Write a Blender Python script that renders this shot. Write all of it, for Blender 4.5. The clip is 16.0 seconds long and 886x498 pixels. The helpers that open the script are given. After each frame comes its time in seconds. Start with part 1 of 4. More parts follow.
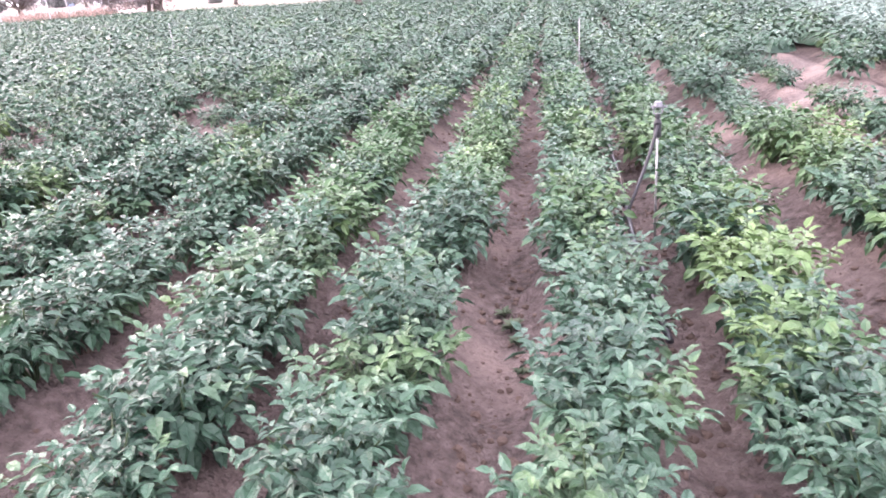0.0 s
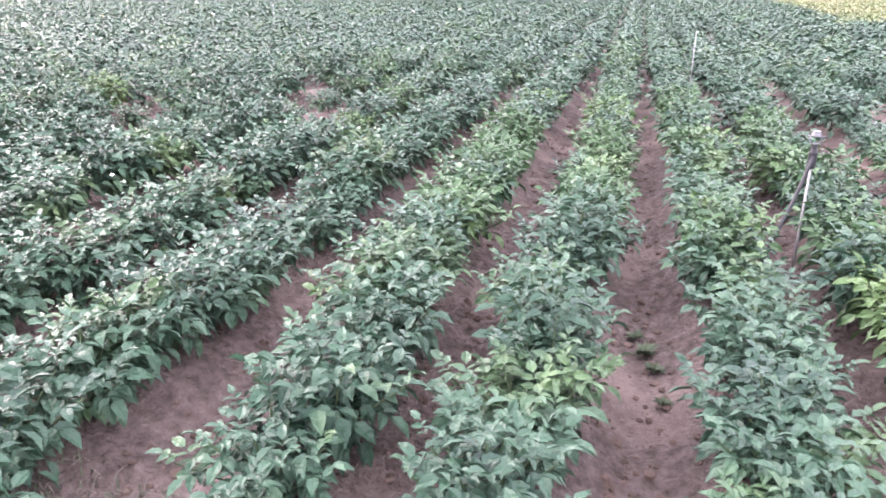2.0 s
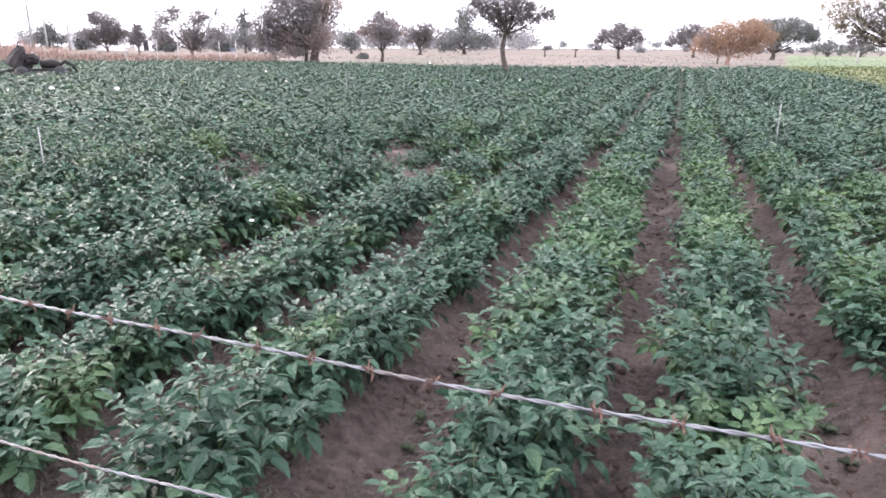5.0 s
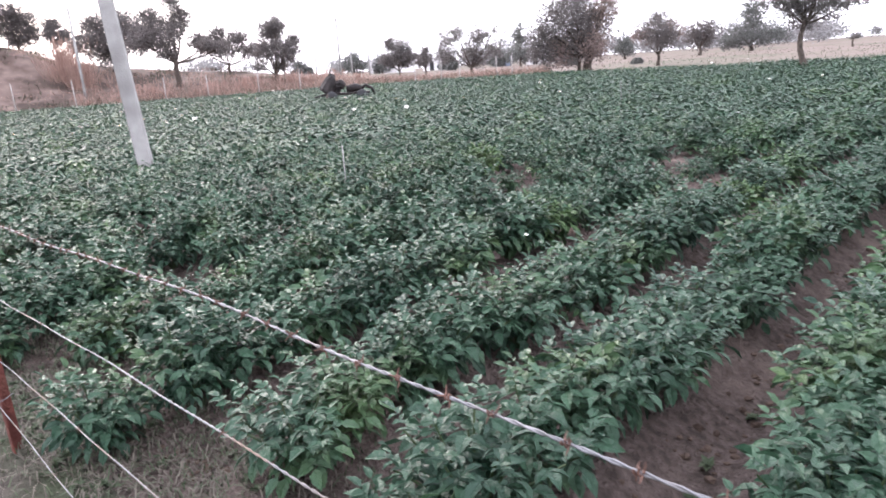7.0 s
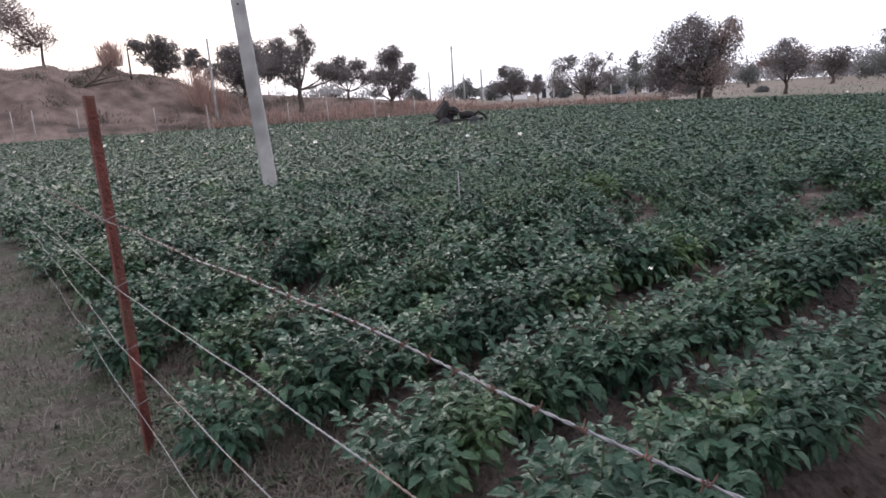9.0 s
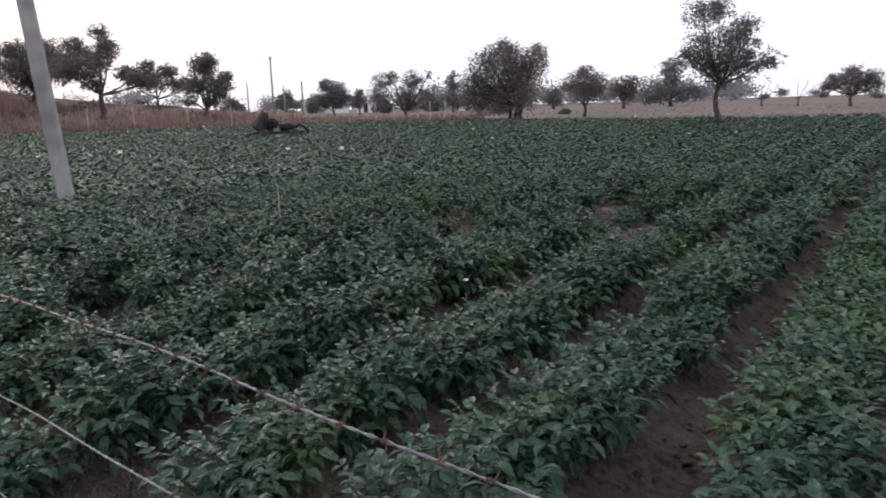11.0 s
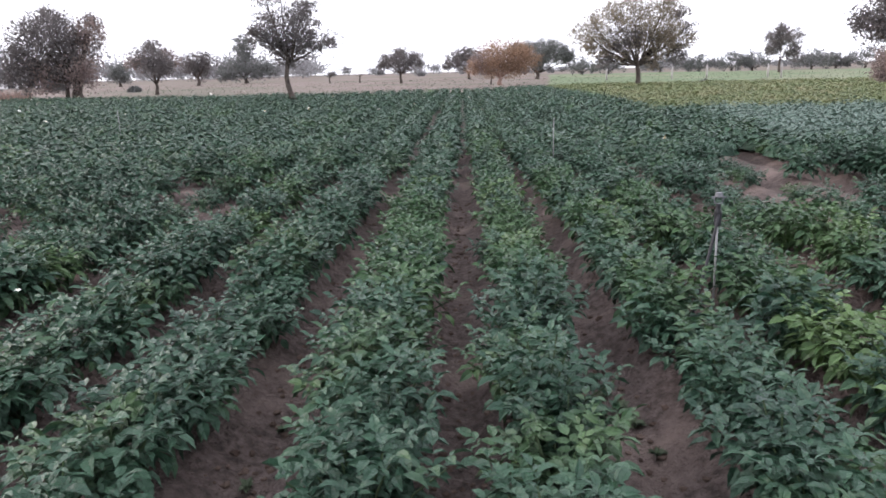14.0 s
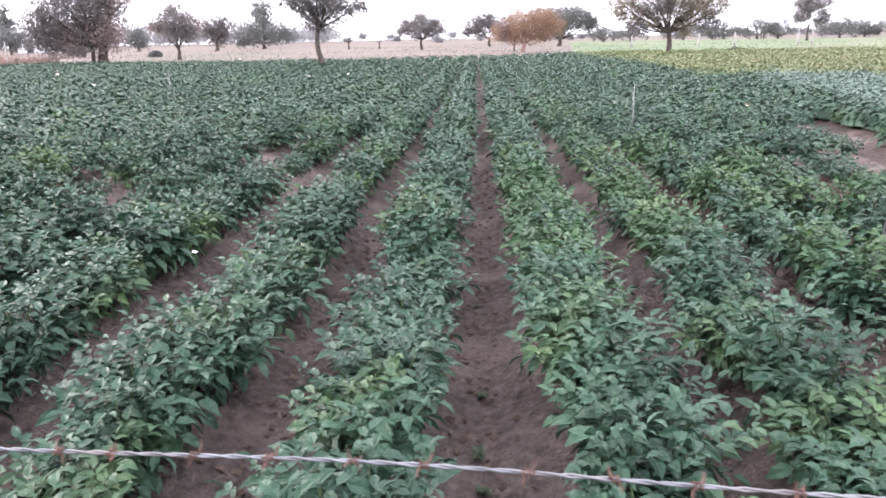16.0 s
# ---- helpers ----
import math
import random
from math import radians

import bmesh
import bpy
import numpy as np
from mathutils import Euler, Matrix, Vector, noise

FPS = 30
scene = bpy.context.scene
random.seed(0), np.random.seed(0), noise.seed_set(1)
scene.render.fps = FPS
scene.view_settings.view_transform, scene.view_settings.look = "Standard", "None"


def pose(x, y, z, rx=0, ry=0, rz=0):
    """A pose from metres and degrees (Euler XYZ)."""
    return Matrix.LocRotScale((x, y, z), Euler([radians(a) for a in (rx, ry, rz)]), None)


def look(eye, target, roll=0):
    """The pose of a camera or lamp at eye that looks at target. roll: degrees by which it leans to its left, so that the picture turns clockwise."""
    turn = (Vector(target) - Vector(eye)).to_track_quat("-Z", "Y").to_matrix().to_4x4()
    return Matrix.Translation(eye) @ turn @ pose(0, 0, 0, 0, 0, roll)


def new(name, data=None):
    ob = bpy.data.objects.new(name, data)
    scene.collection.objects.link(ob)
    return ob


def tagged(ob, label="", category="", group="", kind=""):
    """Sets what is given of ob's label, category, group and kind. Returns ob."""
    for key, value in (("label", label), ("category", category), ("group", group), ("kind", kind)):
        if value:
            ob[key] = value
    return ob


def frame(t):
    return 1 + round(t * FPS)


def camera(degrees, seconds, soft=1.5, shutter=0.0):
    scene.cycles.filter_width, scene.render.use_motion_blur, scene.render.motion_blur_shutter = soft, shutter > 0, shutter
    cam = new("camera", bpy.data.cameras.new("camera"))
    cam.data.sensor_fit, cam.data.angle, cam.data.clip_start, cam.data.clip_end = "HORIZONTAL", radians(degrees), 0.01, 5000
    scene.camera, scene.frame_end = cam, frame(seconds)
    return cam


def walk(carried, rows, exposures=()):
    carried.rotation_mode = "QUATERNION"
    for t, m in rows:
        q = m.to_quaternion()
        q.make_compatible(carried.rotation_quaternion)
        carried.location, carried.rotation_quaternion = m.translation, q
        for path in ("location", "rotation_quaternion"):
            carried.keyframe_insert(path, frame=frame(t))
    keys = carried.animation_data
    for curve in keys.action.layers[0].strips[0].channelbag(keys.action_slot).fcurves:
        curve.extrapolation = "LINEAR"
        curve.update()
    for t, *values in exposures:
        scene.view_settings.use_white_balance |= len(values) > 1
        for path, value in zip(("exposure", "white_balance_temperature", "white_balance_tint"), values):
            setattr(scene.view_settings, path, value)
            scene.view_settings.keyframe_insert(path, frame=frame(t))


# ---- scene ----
cam = camera(65.6, 16.0, soft=1.7, shutter=0.2)
PATH = [
    (0, (0.712, 0.436, 1.275), (0.263, 2.239, 0.535), -4.4),
    (0.5, (0.598, 0.406, 1.275), (0.14, 2.228, 0.59), -3.3),
    (1, (0.538, 0.385, 1.296), (0.015, 2.191, 0.614), -2.0),
    (1.5, (0.485, 0.4, 1.296), (-0.107, 2.181, 0.605), -0.2),
    (2, (0.4, 0.423, 1.302), (-0.212, 2.177, 0.56), -0.3),
    (2.5, (0.311, 0.446, 1.268), (-0.344, 2.219, 0.614), -0.9),
    (3, (0.227, 0.368, 1.204), (-0.41, 2.181, 0.65), -1.2),
    (3.5, (0.174, 0.251, 1.236), (-0.416, 2.062, 0.627), -1.1),
    (3.7, (0.154, 0.231, 1.261), (-0.466, 2.035, 0.658), -0.7),
    (5.8, (-0.037, 0.238, 1.221), (-0.927, 1.95, 0.695), -1.7),
    (6, (-0.022, 0.282, 1.224), (-1.004, 1.941, 0.694), -2.9),
    (6.5, (-0.054, 0.318, 1.226), (-1.304, 1.782, 0.685), -3.4),
    (7, (-0.101, 0.323, 1.238), (-1.479, 1.681, 0.729), -4.1),
    (7.5, (-0.144, 0.314, 1.243), (-1.645, 1.55, 0.773), -4.6),
    (8, (-0.161, 0.308, 1.241), (-1.743, 1.446, 0.792), -4.7),
    (8.2, (-0.168, 0.298, 1.245), (-1.76, 1.425, 0.803), -4.2),
    (10.3, (-0.175, 0.303, 1.234), (-1.682, 1.56, 0.85), -1.8),
    (10.5, (-0.158, 0.292, 1.248), (-1.585, 1.634, 0.845), -1.9),
    (11, (-0.145, 0.3, 1.251), (-1.386, 1.816, 0.85), -1.7),
    (11.5, (-0.099, 0.313, 1.259), (-1.113, 1.984, 0.835), -2.9),
    (12, (-0.054, 0.317, 1.272), (-0.831, 2.105, 0.827), -3.3),
    (12.5, (-0.023, 0.324, 1.275), (-0.568, 2.194, 0.82), -3.1),
    (13, (-0.013, 0.319, 1.276), (-0.415, 2.221, 0.807), -2.8),
    (13.5, (-0.012, 0.323, 1.272), (-0.322, 2.238, 0.787), -2.4),
    (14, (-0.043, 0.304, 1.268), (-0.243, 2.231, 0.772), -1.6),
    (14.5, (-0.132, 0.312, 1.257), (-0.338, 2.229, 0.724), 0.1),
    (15, (-0.326, 0.355, 1.265), (-0.515, 2.257, 0.674), -2.0),
    (15.5, (-0.568, 0.322, 1.255), (-0.829, 2.211, 0.651), -2.4),
    (16, (-0.765, 0.298, 1.249), (-1.002, 2.197, 0.667), -1.3),
]
EXPOSURE = [(0.0, 2.69, 6250, 28), (2.0, 2.61, 6200, 25), (3.0, 2.39, 6150, 20), (3.6, 2.21, 6150, 17), (6.0, 1.51, 6100, 12), (7.0, 1.49, 6100, 12), (8.0, 0.99, 6050, 10), (10.4, -0.05, 6150, 12), (12.0, 0.07, 6150, 11), (13.0, 0.31, 6150, 10), (14.0, 0.85, 6100, 10), (15.0, 1.47, 6100, 13), (16.0, 1.76, 6100, 14)]
walk(cam, [(t, look(eye, target, roll)) for t, eye, target, roll in PATH], EXPOSURE)

# ---- light ----
world = bpy.data.worlds.new("dusk_sky")
scene.world = world
world.use_nodes = True
wn, wl = world.node_tree.nodes, world.node_tree.links
sky = wn.new("ShaderNodeTexSky")
sky.sky_type = "NISHITA"
sky.sun_disc = False
sky.sun_elevation = radians(9.0)
sky.sun_rotation = radians(-76.0)
sky.dust_density = 4.0
wbg = wn["Background"]
wbg.inputs["Strength"].default_value = 0.10
haze = wn.new("ShaderNodeMix")
haze.data_type = "RGBA"
haze.inputs[0].default_value = 0.93
haze.inputs[7].default_value = (11.5, 11.15, 11.75, 1)
wl.new(sky.outputs[0], haze.inputs[6])
wl.new(haze.outputs[2], wbg.inputs["Color"])

sun_data = bpy.data.lights.new("low_sun", "SUN")
sun_data.energy, sun_data.angle, sun_data.color = 1.75, radians(40), (1.0, 0.86, 0.78)
sun = new("low_sun", sun_data)
sun.matrix_world = look((-30, 8, 13), (0, 0.8, 0))


# ---- small builders ----
def mesh_of(name, verts, tris=(), quads=(), mats=(), smooth=False, mat_of=None):
    """A mesh from arrays of vertices, triangles and quads."""
    me = bpy.data.meshes.new(name)
    v = np.asarray(verts, np.float32).reshape(-1, 3)
    t = np.asarray(tris, np.int32).reshape(-1, 3)
    q = np.asarray(quads, np.int32).reshape(-1, 4)
    loops = np.concatenate([t.ravel(), q.ravel()])
    start = np.concatenate([np.arange(len(t)) * 3, 3 * len(t) + np.arange(len(q)) * 4]).astype(np.int32)
    me.vertices.add(len(v))
    me.vertices.foreach_set("co", v.ravel())
    me.loops.add(len(loops))
    me.loops.foreach_set("vertex_index", loops.astype(np.int32))
    me.polygons.add(len(start))
    me.polygons.foreach_set("loop_start", start)
    if mat_of is not None:
        me.polygons.foreach_set("material_index", np.asarray(mat_of, np.int32))
    me.polygons.foreach_set("use_smooth", np.full(len(start), smooth))
    for m in mats:
        me.materials.append(m)
    me.update(calc_edges=True)
    return me


def part(name, me, parent=None, label="", m=None):
    """Links a mesh as one part under a thing or part."""
    ob = new(name, me)
    if parent is not None:
        ob.parent = parent
    if m is not None:
        ob.matrix_basis = m
    if label:
        ob["label"] = label
    return ob


class Build:
    """Collects pieces of one mesh."""

    def __init__(self):
        self.v, self.t, self.q, self.n = [], [], [], 0

    def add(self, v, t=(), q=()):
        v = np.asarray(v, float).reshape(-1, 3)
        if len(t):
            self.t.append(np.asarray(t, int).reshape(-1, 3) + self.n)
        if len(q):
            self.q.append(np.asarray(q, int).reshape(-1, 4) + self.n)
        self.v.append(v)
        self.n += len(v)

    def tube(self, pts, radii, sides=6, cap=True):
        pts = np.asarray(pts, float)
        n = len(pts)
        radii = np.broadcast_to(np.asarray(radii, float), (n,))
        tang = np.gradient(pts, axis=0)
        tang /= np.linalg.norm(tang, axis=1)[:, None] + 1e-9
        ref = np.array([0.31, 0.17, 0.93]) if abs(tang[:, 2]).mean() < 0.8 else np.array([0.95, 0.2, 0.1])
        a = np.cross(tang, ref)
        a /= np.linalg.norm(a, axis=1)[:, None] + 1e-9
        b = np.cross(tang, a)
        ang = np.arange(sides) * 2 * np.pi / sides
        ring = pts[:, None] + radii[:, None, None] * (np.cos(ang)[None, :, None] * a[:, None] + np.sin(ang)[None, :, None] * b[:, None])
        i = np.arange(n - 1)[:, None] * sides
        j = np.arange(sides)[None]
        k = (j + 1) % sides
        q = np.stack([i + j, i + k, i + sides + k, i + sides + j], -1).reshape(-1, 4)
        v = ring.reshape(-1, 3)
        t = []
        if cap:
            v = np.concatenate([v, pts[:1], pts[-1:]])
            for m in range(sides):
                t.append((n * sides, (m + 1) % sides, m))
                t.append((n * sides + 1, (n - 1) * sides + m, (n - 1) * sides + (m + 1) % sides))
        self.add(v, t, q)

    def box(self, x0, x1, y0, y1, z0, z1):
        v = [(x, y, z) for z in (z0, z1) for x, y in ((x0, y0), (x1, y0), (x1, y1), (x0, y1))]
        self.add(v, q=[(3, 2, 1, 0), (4, 5, 6, 7), (0, 1, 5, 4), (1, 2, 6, 5), (2, 3, 7, 6), (3, 0, 4, 7)])

    def done(self, name, mats, smooth=False):
        cat = lambda some, k: np.concatenate(some) if some else np.zeros((0, k), int)  # noqa: E731
        return mesh_of(name, np.concatenate(self.v), cat(self.t, 3), cat(self.q, 4), mats, smooth)


def thing(name, m, label, category, group=""):
    ob = new(name)
    ob.empty_display_size = 0.1
    ob.matrix_basis = m
    return tagged(ob, label, category, group)


# ---- materials ----
def material(name, dark, light, rough=0.8, scale=6.0, detail=4.0, bump=0.0, bump_scale=None, spec=0.3, metal=0.0, third=None, third_scale=0.8, third_at=(0.5, 0.7), island=0.0, translucent=0.0):
    """Two colours mixed by fine noise, a third laid over in patches by broad noise, with relief."""
    mat = bpy.data.materials.new(name)
    mat.use_nodes = True
    n, l = mat.node_tree.nodes, mat.node_tree.links
    bsdf = n["Principled BSDF"]
    bsdf.inputs["Roughness"].default_value = rough
    bsdf.inputs["Metallic"].default_value = metal
    bsdf.inputs["Specular IOR Level"].default_value = spec
    where = n.new("ShaderNodeNewGeometry")
    tex = n.new("ShaderNodeTexNoise")
    tex.inputs["Scale"].default_value, tex.inputs["Detail"].default_value = scale, detail
    l.new(where.outputs["Position"], tex.inputs["Vector"])
    ramp = n.new("ShaderNodeMapRange")
    ramp.inputs["From Min"].default_value, ramp.inputs["From Max"].default_value = 0.32, 0.68
    l.new(tex.outputs["Fac"], ramp.inputs["Value"])
    fac = ramp.outputs["Result"]
    if island:
        add = n.new("ShaderNodeMath")
        add.operation = "MULTIPLY_ADD"
        add.use_clamp = True
        l.new(where.outputs["Random Per Island"], add.inputs[0])
        add.inputs[1].default_value = island
        scaled = n.new("ShaderNodeMath")
        scaled.operation = "MULTIPLY"
        scaled.inputs[1].default_value = 1.0 - island
        l.new(fac, scaled.inputs[0])
        l.new(scaled.outputs[0], add.inputs[2])
        fac = add.outputs[0]
    mix = n.new("ShaderNodeMix")
    mix.data_type = "RGBA"
    mix.inputs[6].default_value, mix.inputs[7].default_value = (*dark, 1), (*light, 1)
    l.new(fac, mix.inputs[0])
    colour = mix.outputs[2]
    if third:
        broad = n.new("ShaderNodeTexNoise")
        broad.inputs["Scale"].default_value, broad.inputs["Detail"].default_value = third_scale, 3.0
        l.new(where.outputs["Position"], broad.inputs["Vector"])
        r2 = n.new("ShaderNodeMapRange")
        r2.inputs["From Min"].default_value, r2.inputs["From Max"].default_value = third_at
        l.new(broad.outputs["Fac"], r2.inputs["Value"])
        m2 = n.new("ShaderNodeMix")
        m2.data_type = "RGBA"
        l.new(r2.outputs["Result"], m2.inputs[0])
        l.new(colour, m2.inputs[6])
        m2.inputs[7].default_value = (*third, 1)
        colour = m2.outputs[2]
    l.new(colour, bsdf.inputs["Base Color"])
    if bump:
        bt = n.new("ShaderNodeTexNoise")
        bt.inputs["Scale"].default_value, bt.inputs["Detail"].default_value = bump_scale or scale * 3, 6.0
        l.new(where.outputs["Position"], bt.inputs["Vector"])
        bp = n.new("ShaderNodeBump")
        bp.inputs["Strength"].default_value, bp.inputs["Distance"].default_value = bump, 0.03
        l.new(bt.outputs["Fac"], bp.inputs["Height"])
        l.new(bp.outputs["Normal"], bsdf.inputs["Normal"])
    if translucent:
        tr = n.new("ShaderNodeBsdfTranslucent")
        l.new(colour, tr.inputs["Color"])
        ms = n.new("ShaderNodeMixShader")
        ms.inputs[0].default_value = translucent
        l.new(bsdf.outputs[0], ms.inputs[1])
        l.new(tr.outputs[0], ms.inputs[2])
        l.new(ms.outputs[0], n["Material Output"].inputs["Surface"])
    return mat


SOIL = material("red_soil", (0.064, 0.050, 0.046), (0.146, 0.115, 0.106), 0.95, 24.0, 9.0, 1.0, 55.0, 0.12, third=(0.205, 0.158, 0.142), third_scale=2.2, third_at=(0.5, 0.72))
CLOD = material("soil_clod", (0.055, 0.038, 0.031), (0.16, 0.118, 0.098), 0.95, 14.0, 5.0, 0.6, 60.0, 0.12, island=0.6)
VERGE = material("verge_earth", (0.055, 0.048, 0.043), (0.112, 0.098, 0.088), 0.95, 14.0, 8.0, 1.0, 45.0, 0.1, third=(0.058, 0.068, 0.044), third_scale=2.2, third_at=(0.45, 0.63))
DRY = material("dry_land", (0.135, 0.108, 0.096), (0.215, 0.175, 0.157), 0.95, 0.4, 6.0, 0.5, 3.0, 0.1, third=(0.130, 0.122, 0.096), third_scale=0.05, third_at=(0.46, 0.62))
DUNE = material("sandy_bank", (0.086, 0.062, 0.055), (0.195, 0.146, 0.130), 0.95, 0.9, 9.0, 1.0, 2.2, 0.1, third=(0.058, 0.044, 0.038), third_scale=0.35, third_at=(0.5, 0.64))
MEADOW = material("far_green_crop", (0.10, 0.138, 0.075), (0.155, 0.19, 0.11), 0.9, 0.6, 5.0, 0.6, 3.0, 0.1, third=(0.215, 0.20, 0.145), third_scale=0.05, third_at=(0.5, 0.7))
LEAF = material("potato_leaf", (0.011, 0.035, 0.022), (0.050, 0.106, 0.062), 0.40, 2.6, 3.0, bump=0.5, bump_scale=45.0, spec=0.32, third=(0.070, 0.118, 0.036), third_scale=2.4, third_at=(0.54, 0.76), island=0.40, translucent=0.02)
LEAF_LIGHT = material("yellow_green_leaf", (0.022, 0.058, 0.026), (0.062, 0.118, 0.048), 0.40, 2.0, 3.0, bump=0.3, bump_scale=50.0, spec=0.28, third=(0.092, 0.148, 0.046), third_scale=1.1, third_at=(0.52, 0.75), island=0.6, translucent=0.05)
LEAF_YELLOW = material("yellowing_leaf", (0.092, 0.128, 0.056), (0.19, 0.212, 0.088), 0.5, 1.0, 3.0, spec=0.35, third=(0.24, 0.215, 0.115), third_scale=0.5, third_at=(0.52, 0.72), island=0.6, translucent=0.12)
LEAF_BLUE = material("blue_green_leaf", (0.068, 0.115, 0.092), (0.14, 0.195, 0.155), 0.45, 1.0, 3.0, spec=0.4, island=0.6, translucent=0.1)
STEM = material("green_stem", (0.035, 0.062, 0.028), (0.062, 0.088, 0.040), 0.6, 20.0)
PETAL = material("white_petal", (0.75, 0.75, 0.72), (0.85, 0.85, 0.82), 0.6, 30.0)
FLOWER_EYE = material("yellow_flower_eye", (0.6, 0.4, 0.05), (0.7, 0.5, 0.08), 0.6, 30.0)
GRASS = material("dry_grass", (0.085, 0.076, 0.063), (0.20, 0.176, 0.148), 0.8, 3.0, 3.0, island=0.7, translucent=0.1)
GRASS_GREEN = material("green_weed", (0.048, 0.070, 0.040), (0.105, 0.130, 0.078), 0.6, 3.0, 3.0, island=0.7, translucent=0.12)
GRASS_RED = material("rusty_tall_grass", (0.25, 0.158, 0.132), (0.44, 0.305, 0.26), 0.8, 2.0, 3.0, island=0.7, translucent=0.1)
BARK = material("dark_bark", (0.055, 0.045, 0.04), (0.12, 0.10, 0.088), 0.95, 7.0, 6.0, 0.9, 18.0, 0.1)
BARK_PINK = material("pale_reddish_bark", (0.20, 0.13, 0.105), (0.34, 0.24, 0.20), 0.95, 5.0, 6.0, 0.8, 18.0, 0.1)
# olive lightened towards pinkish grey: evening haze painted into the leaf colour
CROWN = material("hazy_olive_foliage", (0.112, 0.101, 0.102), (0.240, 0.218, 0.216), 0.75, 0.9, 3.0, spec=0.15, island=0.6, translucent=0.42)
# green paled to grey, with the haze over distant trees painted in
CROWN_GREEN = material("hazy_green_foliage", (0.125, 0.13, 0.128), (0.22, 0.222, 0.212), 0.8, 0.7, 3.0, spec=0.1, island=0.6, translucent=0.22)
# dry brown leaves, their colour also lightened to paint in evening haze
CROWN_BROWN = material("hazy_brown_dry_foliage", (0.185, 0.145, 0.136), (0.34, 0.27, 0.25), 0.8, 0.9, 3.0, spec=0.1, island=0.6, translucent=0.25)
CROWN_ORANGE = material("rust_orange_foliage", (0.25, 0.160, 0.110), (0.41, 0.285, 0.205), 0.8, 0.7, 3.0, spec=0.1, island=0.6, translucent=0.22)
CROWN_GOLD = material("golden_olive_foliage", (0.185, 0.160, 0.124), (0.365, 0.31, 0.238), 0.75, 0.8, 3.0, spec=0.15, island=0.6, translucent=0.42)
# pale grey-mauve: aerial haze painted into the colour of the horizon woods
CROWN_FAR = material("far_hazy_foliage", (0.23, 0.228, 0.235), (0.33, 0.325, 0.33), 0.9, 0.3, 3.0, spec=0.05, island=0.6, translucent=0.22)
CONCRETE = material("pole_concrete", (0.27, 0.26, 0.26), (0.40, 0.39, 0.385), 0.9, 4.0, 6.0, 0.35, 50.0, 0.2, third=(0.22, 0.21, 0.21), third_scale=1.4, third_at=(0.55, 0.75))
PALE_POST = material("whitewashed_post", (0.30, 0.28, 0.27), (0.45, 0.42, 0.41), 0.9, 3.0)
GREY_WOOD = material("grey_weathered_wood", (0.16, 0.14, 0.13), (0.30, 0.27, 0.25), 0.9, 6.0, 5.0, 0.4, 20.0)
RUST = material("red_oxide_iron", (0.085, 0.027, 0.023), (0.175, 0.056, 0.044), 0.7, 12.0, 6.0, 0.4, 90.0, 0.3, third=(0.11, 0.055, 0.04), third_scale=6.0, third_at=(0.5, 0.7))
BARB = material("rusty_barb", (0.075, 0.044, 0.037), (0.145, 0.08, 0.062), 0.85, 60.0)
WIRE = material("galvanised_wire", (0.135, 0.137, 0.15), (0.245, 0.247, 0.265), 0.5, 30.0, 4.0, metal=0.35, third=(0.17, 0.125, 0.105), third_scale=7.0, third_at=(0.50, 0.66))
BLACK_PLASTIC = material("black_poly_pipe", (0.016, 0.016, 0.02), (0.04, 0.04, 0.047), 0.4, 20.0, spec=0.5, third=(0.16, 0.11, 0.09), third_scale=3.0, third_at=(0.58, 0.75))
HOSE = material("black_rubber_hose", (0.008, 0.008, 0.010), (0.02, 0.02, 0.024), 0.5, 20.0, spec=0.3)
GREY_PLASTIC = material("grey_plastic", (0.07, 0.07, 0.08), (0.16, 0.16, 0.175), 0.5, 20.0)
STAKE = material("grey_steel_rod", (0.20, 0.20, 0.21), (0.33, 0.33, 0.33), 0.5, 25.0, metal=0.3)
OILY_IRON = material("oily_dark_iron", (0.010, 0.008, 0.009), (0.034, 0.026, 0.026), 0.6, 5.0, 5.0, 0.4, 30.0)
WHITEWASH = material("whitewashed_wall", (0.68, 0.66, 0.68), (0.8, 0.79, 0.8), 0.9, 1.2)
DARK_GAP = material("dark_doorway", (0.03, 0.03, 0.035), (0.05, 0.05, 0.055), 0.9, 2.0)
TIN = material("tin_roof", (0.45, 0.44, 0.46), (0.6, 0.59, 0.62), 0.5, 2.0, metal=0.3)
TIN_BLUE = material("blue_grey_sheet", (0.20, 0.26, 0.36), (0.3, 0.36, 0.46), 0.6, 2.0)

# ---- plan ----
PLAN_X, PLAN_Y = -0.1, 0.31
NORTH = -6.0
ROW_LEAN = -0.07
FURROWS = np.array([-1.41 - 0.69 * n for n in range(80, 0, -1)] + [-1.41, -0.73, -0.06, 0.55, 1.17, 1.84] + [1.84 + 0.68 * n for n in range(1, 60)])


def at_bearing(deg, dist):
    turn = 0.35 if deg < -13 else 0.0
    return PLAN_X + dist * math.sin(radians(deg + NORTH + turn)), PLAN_Y + dist * math.cos(radians(deg + NORTH + turn))


def smooth(a, b, x):
    t = np.clip((x - a) / (b - a), 0, 1)
    return t * t * (3 - 2 * t)


def wobble(x, y, k=1.0, s=0.0):
    """Smooth noise from a few sines, about -1 to 1."""
    return (np.sin(1.7 * k * x + 0.6 * k * y + s) + np.sin(-0.9 * k * x + 1.9 * k * y + 1.3 + 2 * s) + np.sin(2.9 * k * x - 2.3 * k * y + 4.1 + s) + np.sin(0.5 * k * x + 3.7 * k * y + 2.2)) / 4


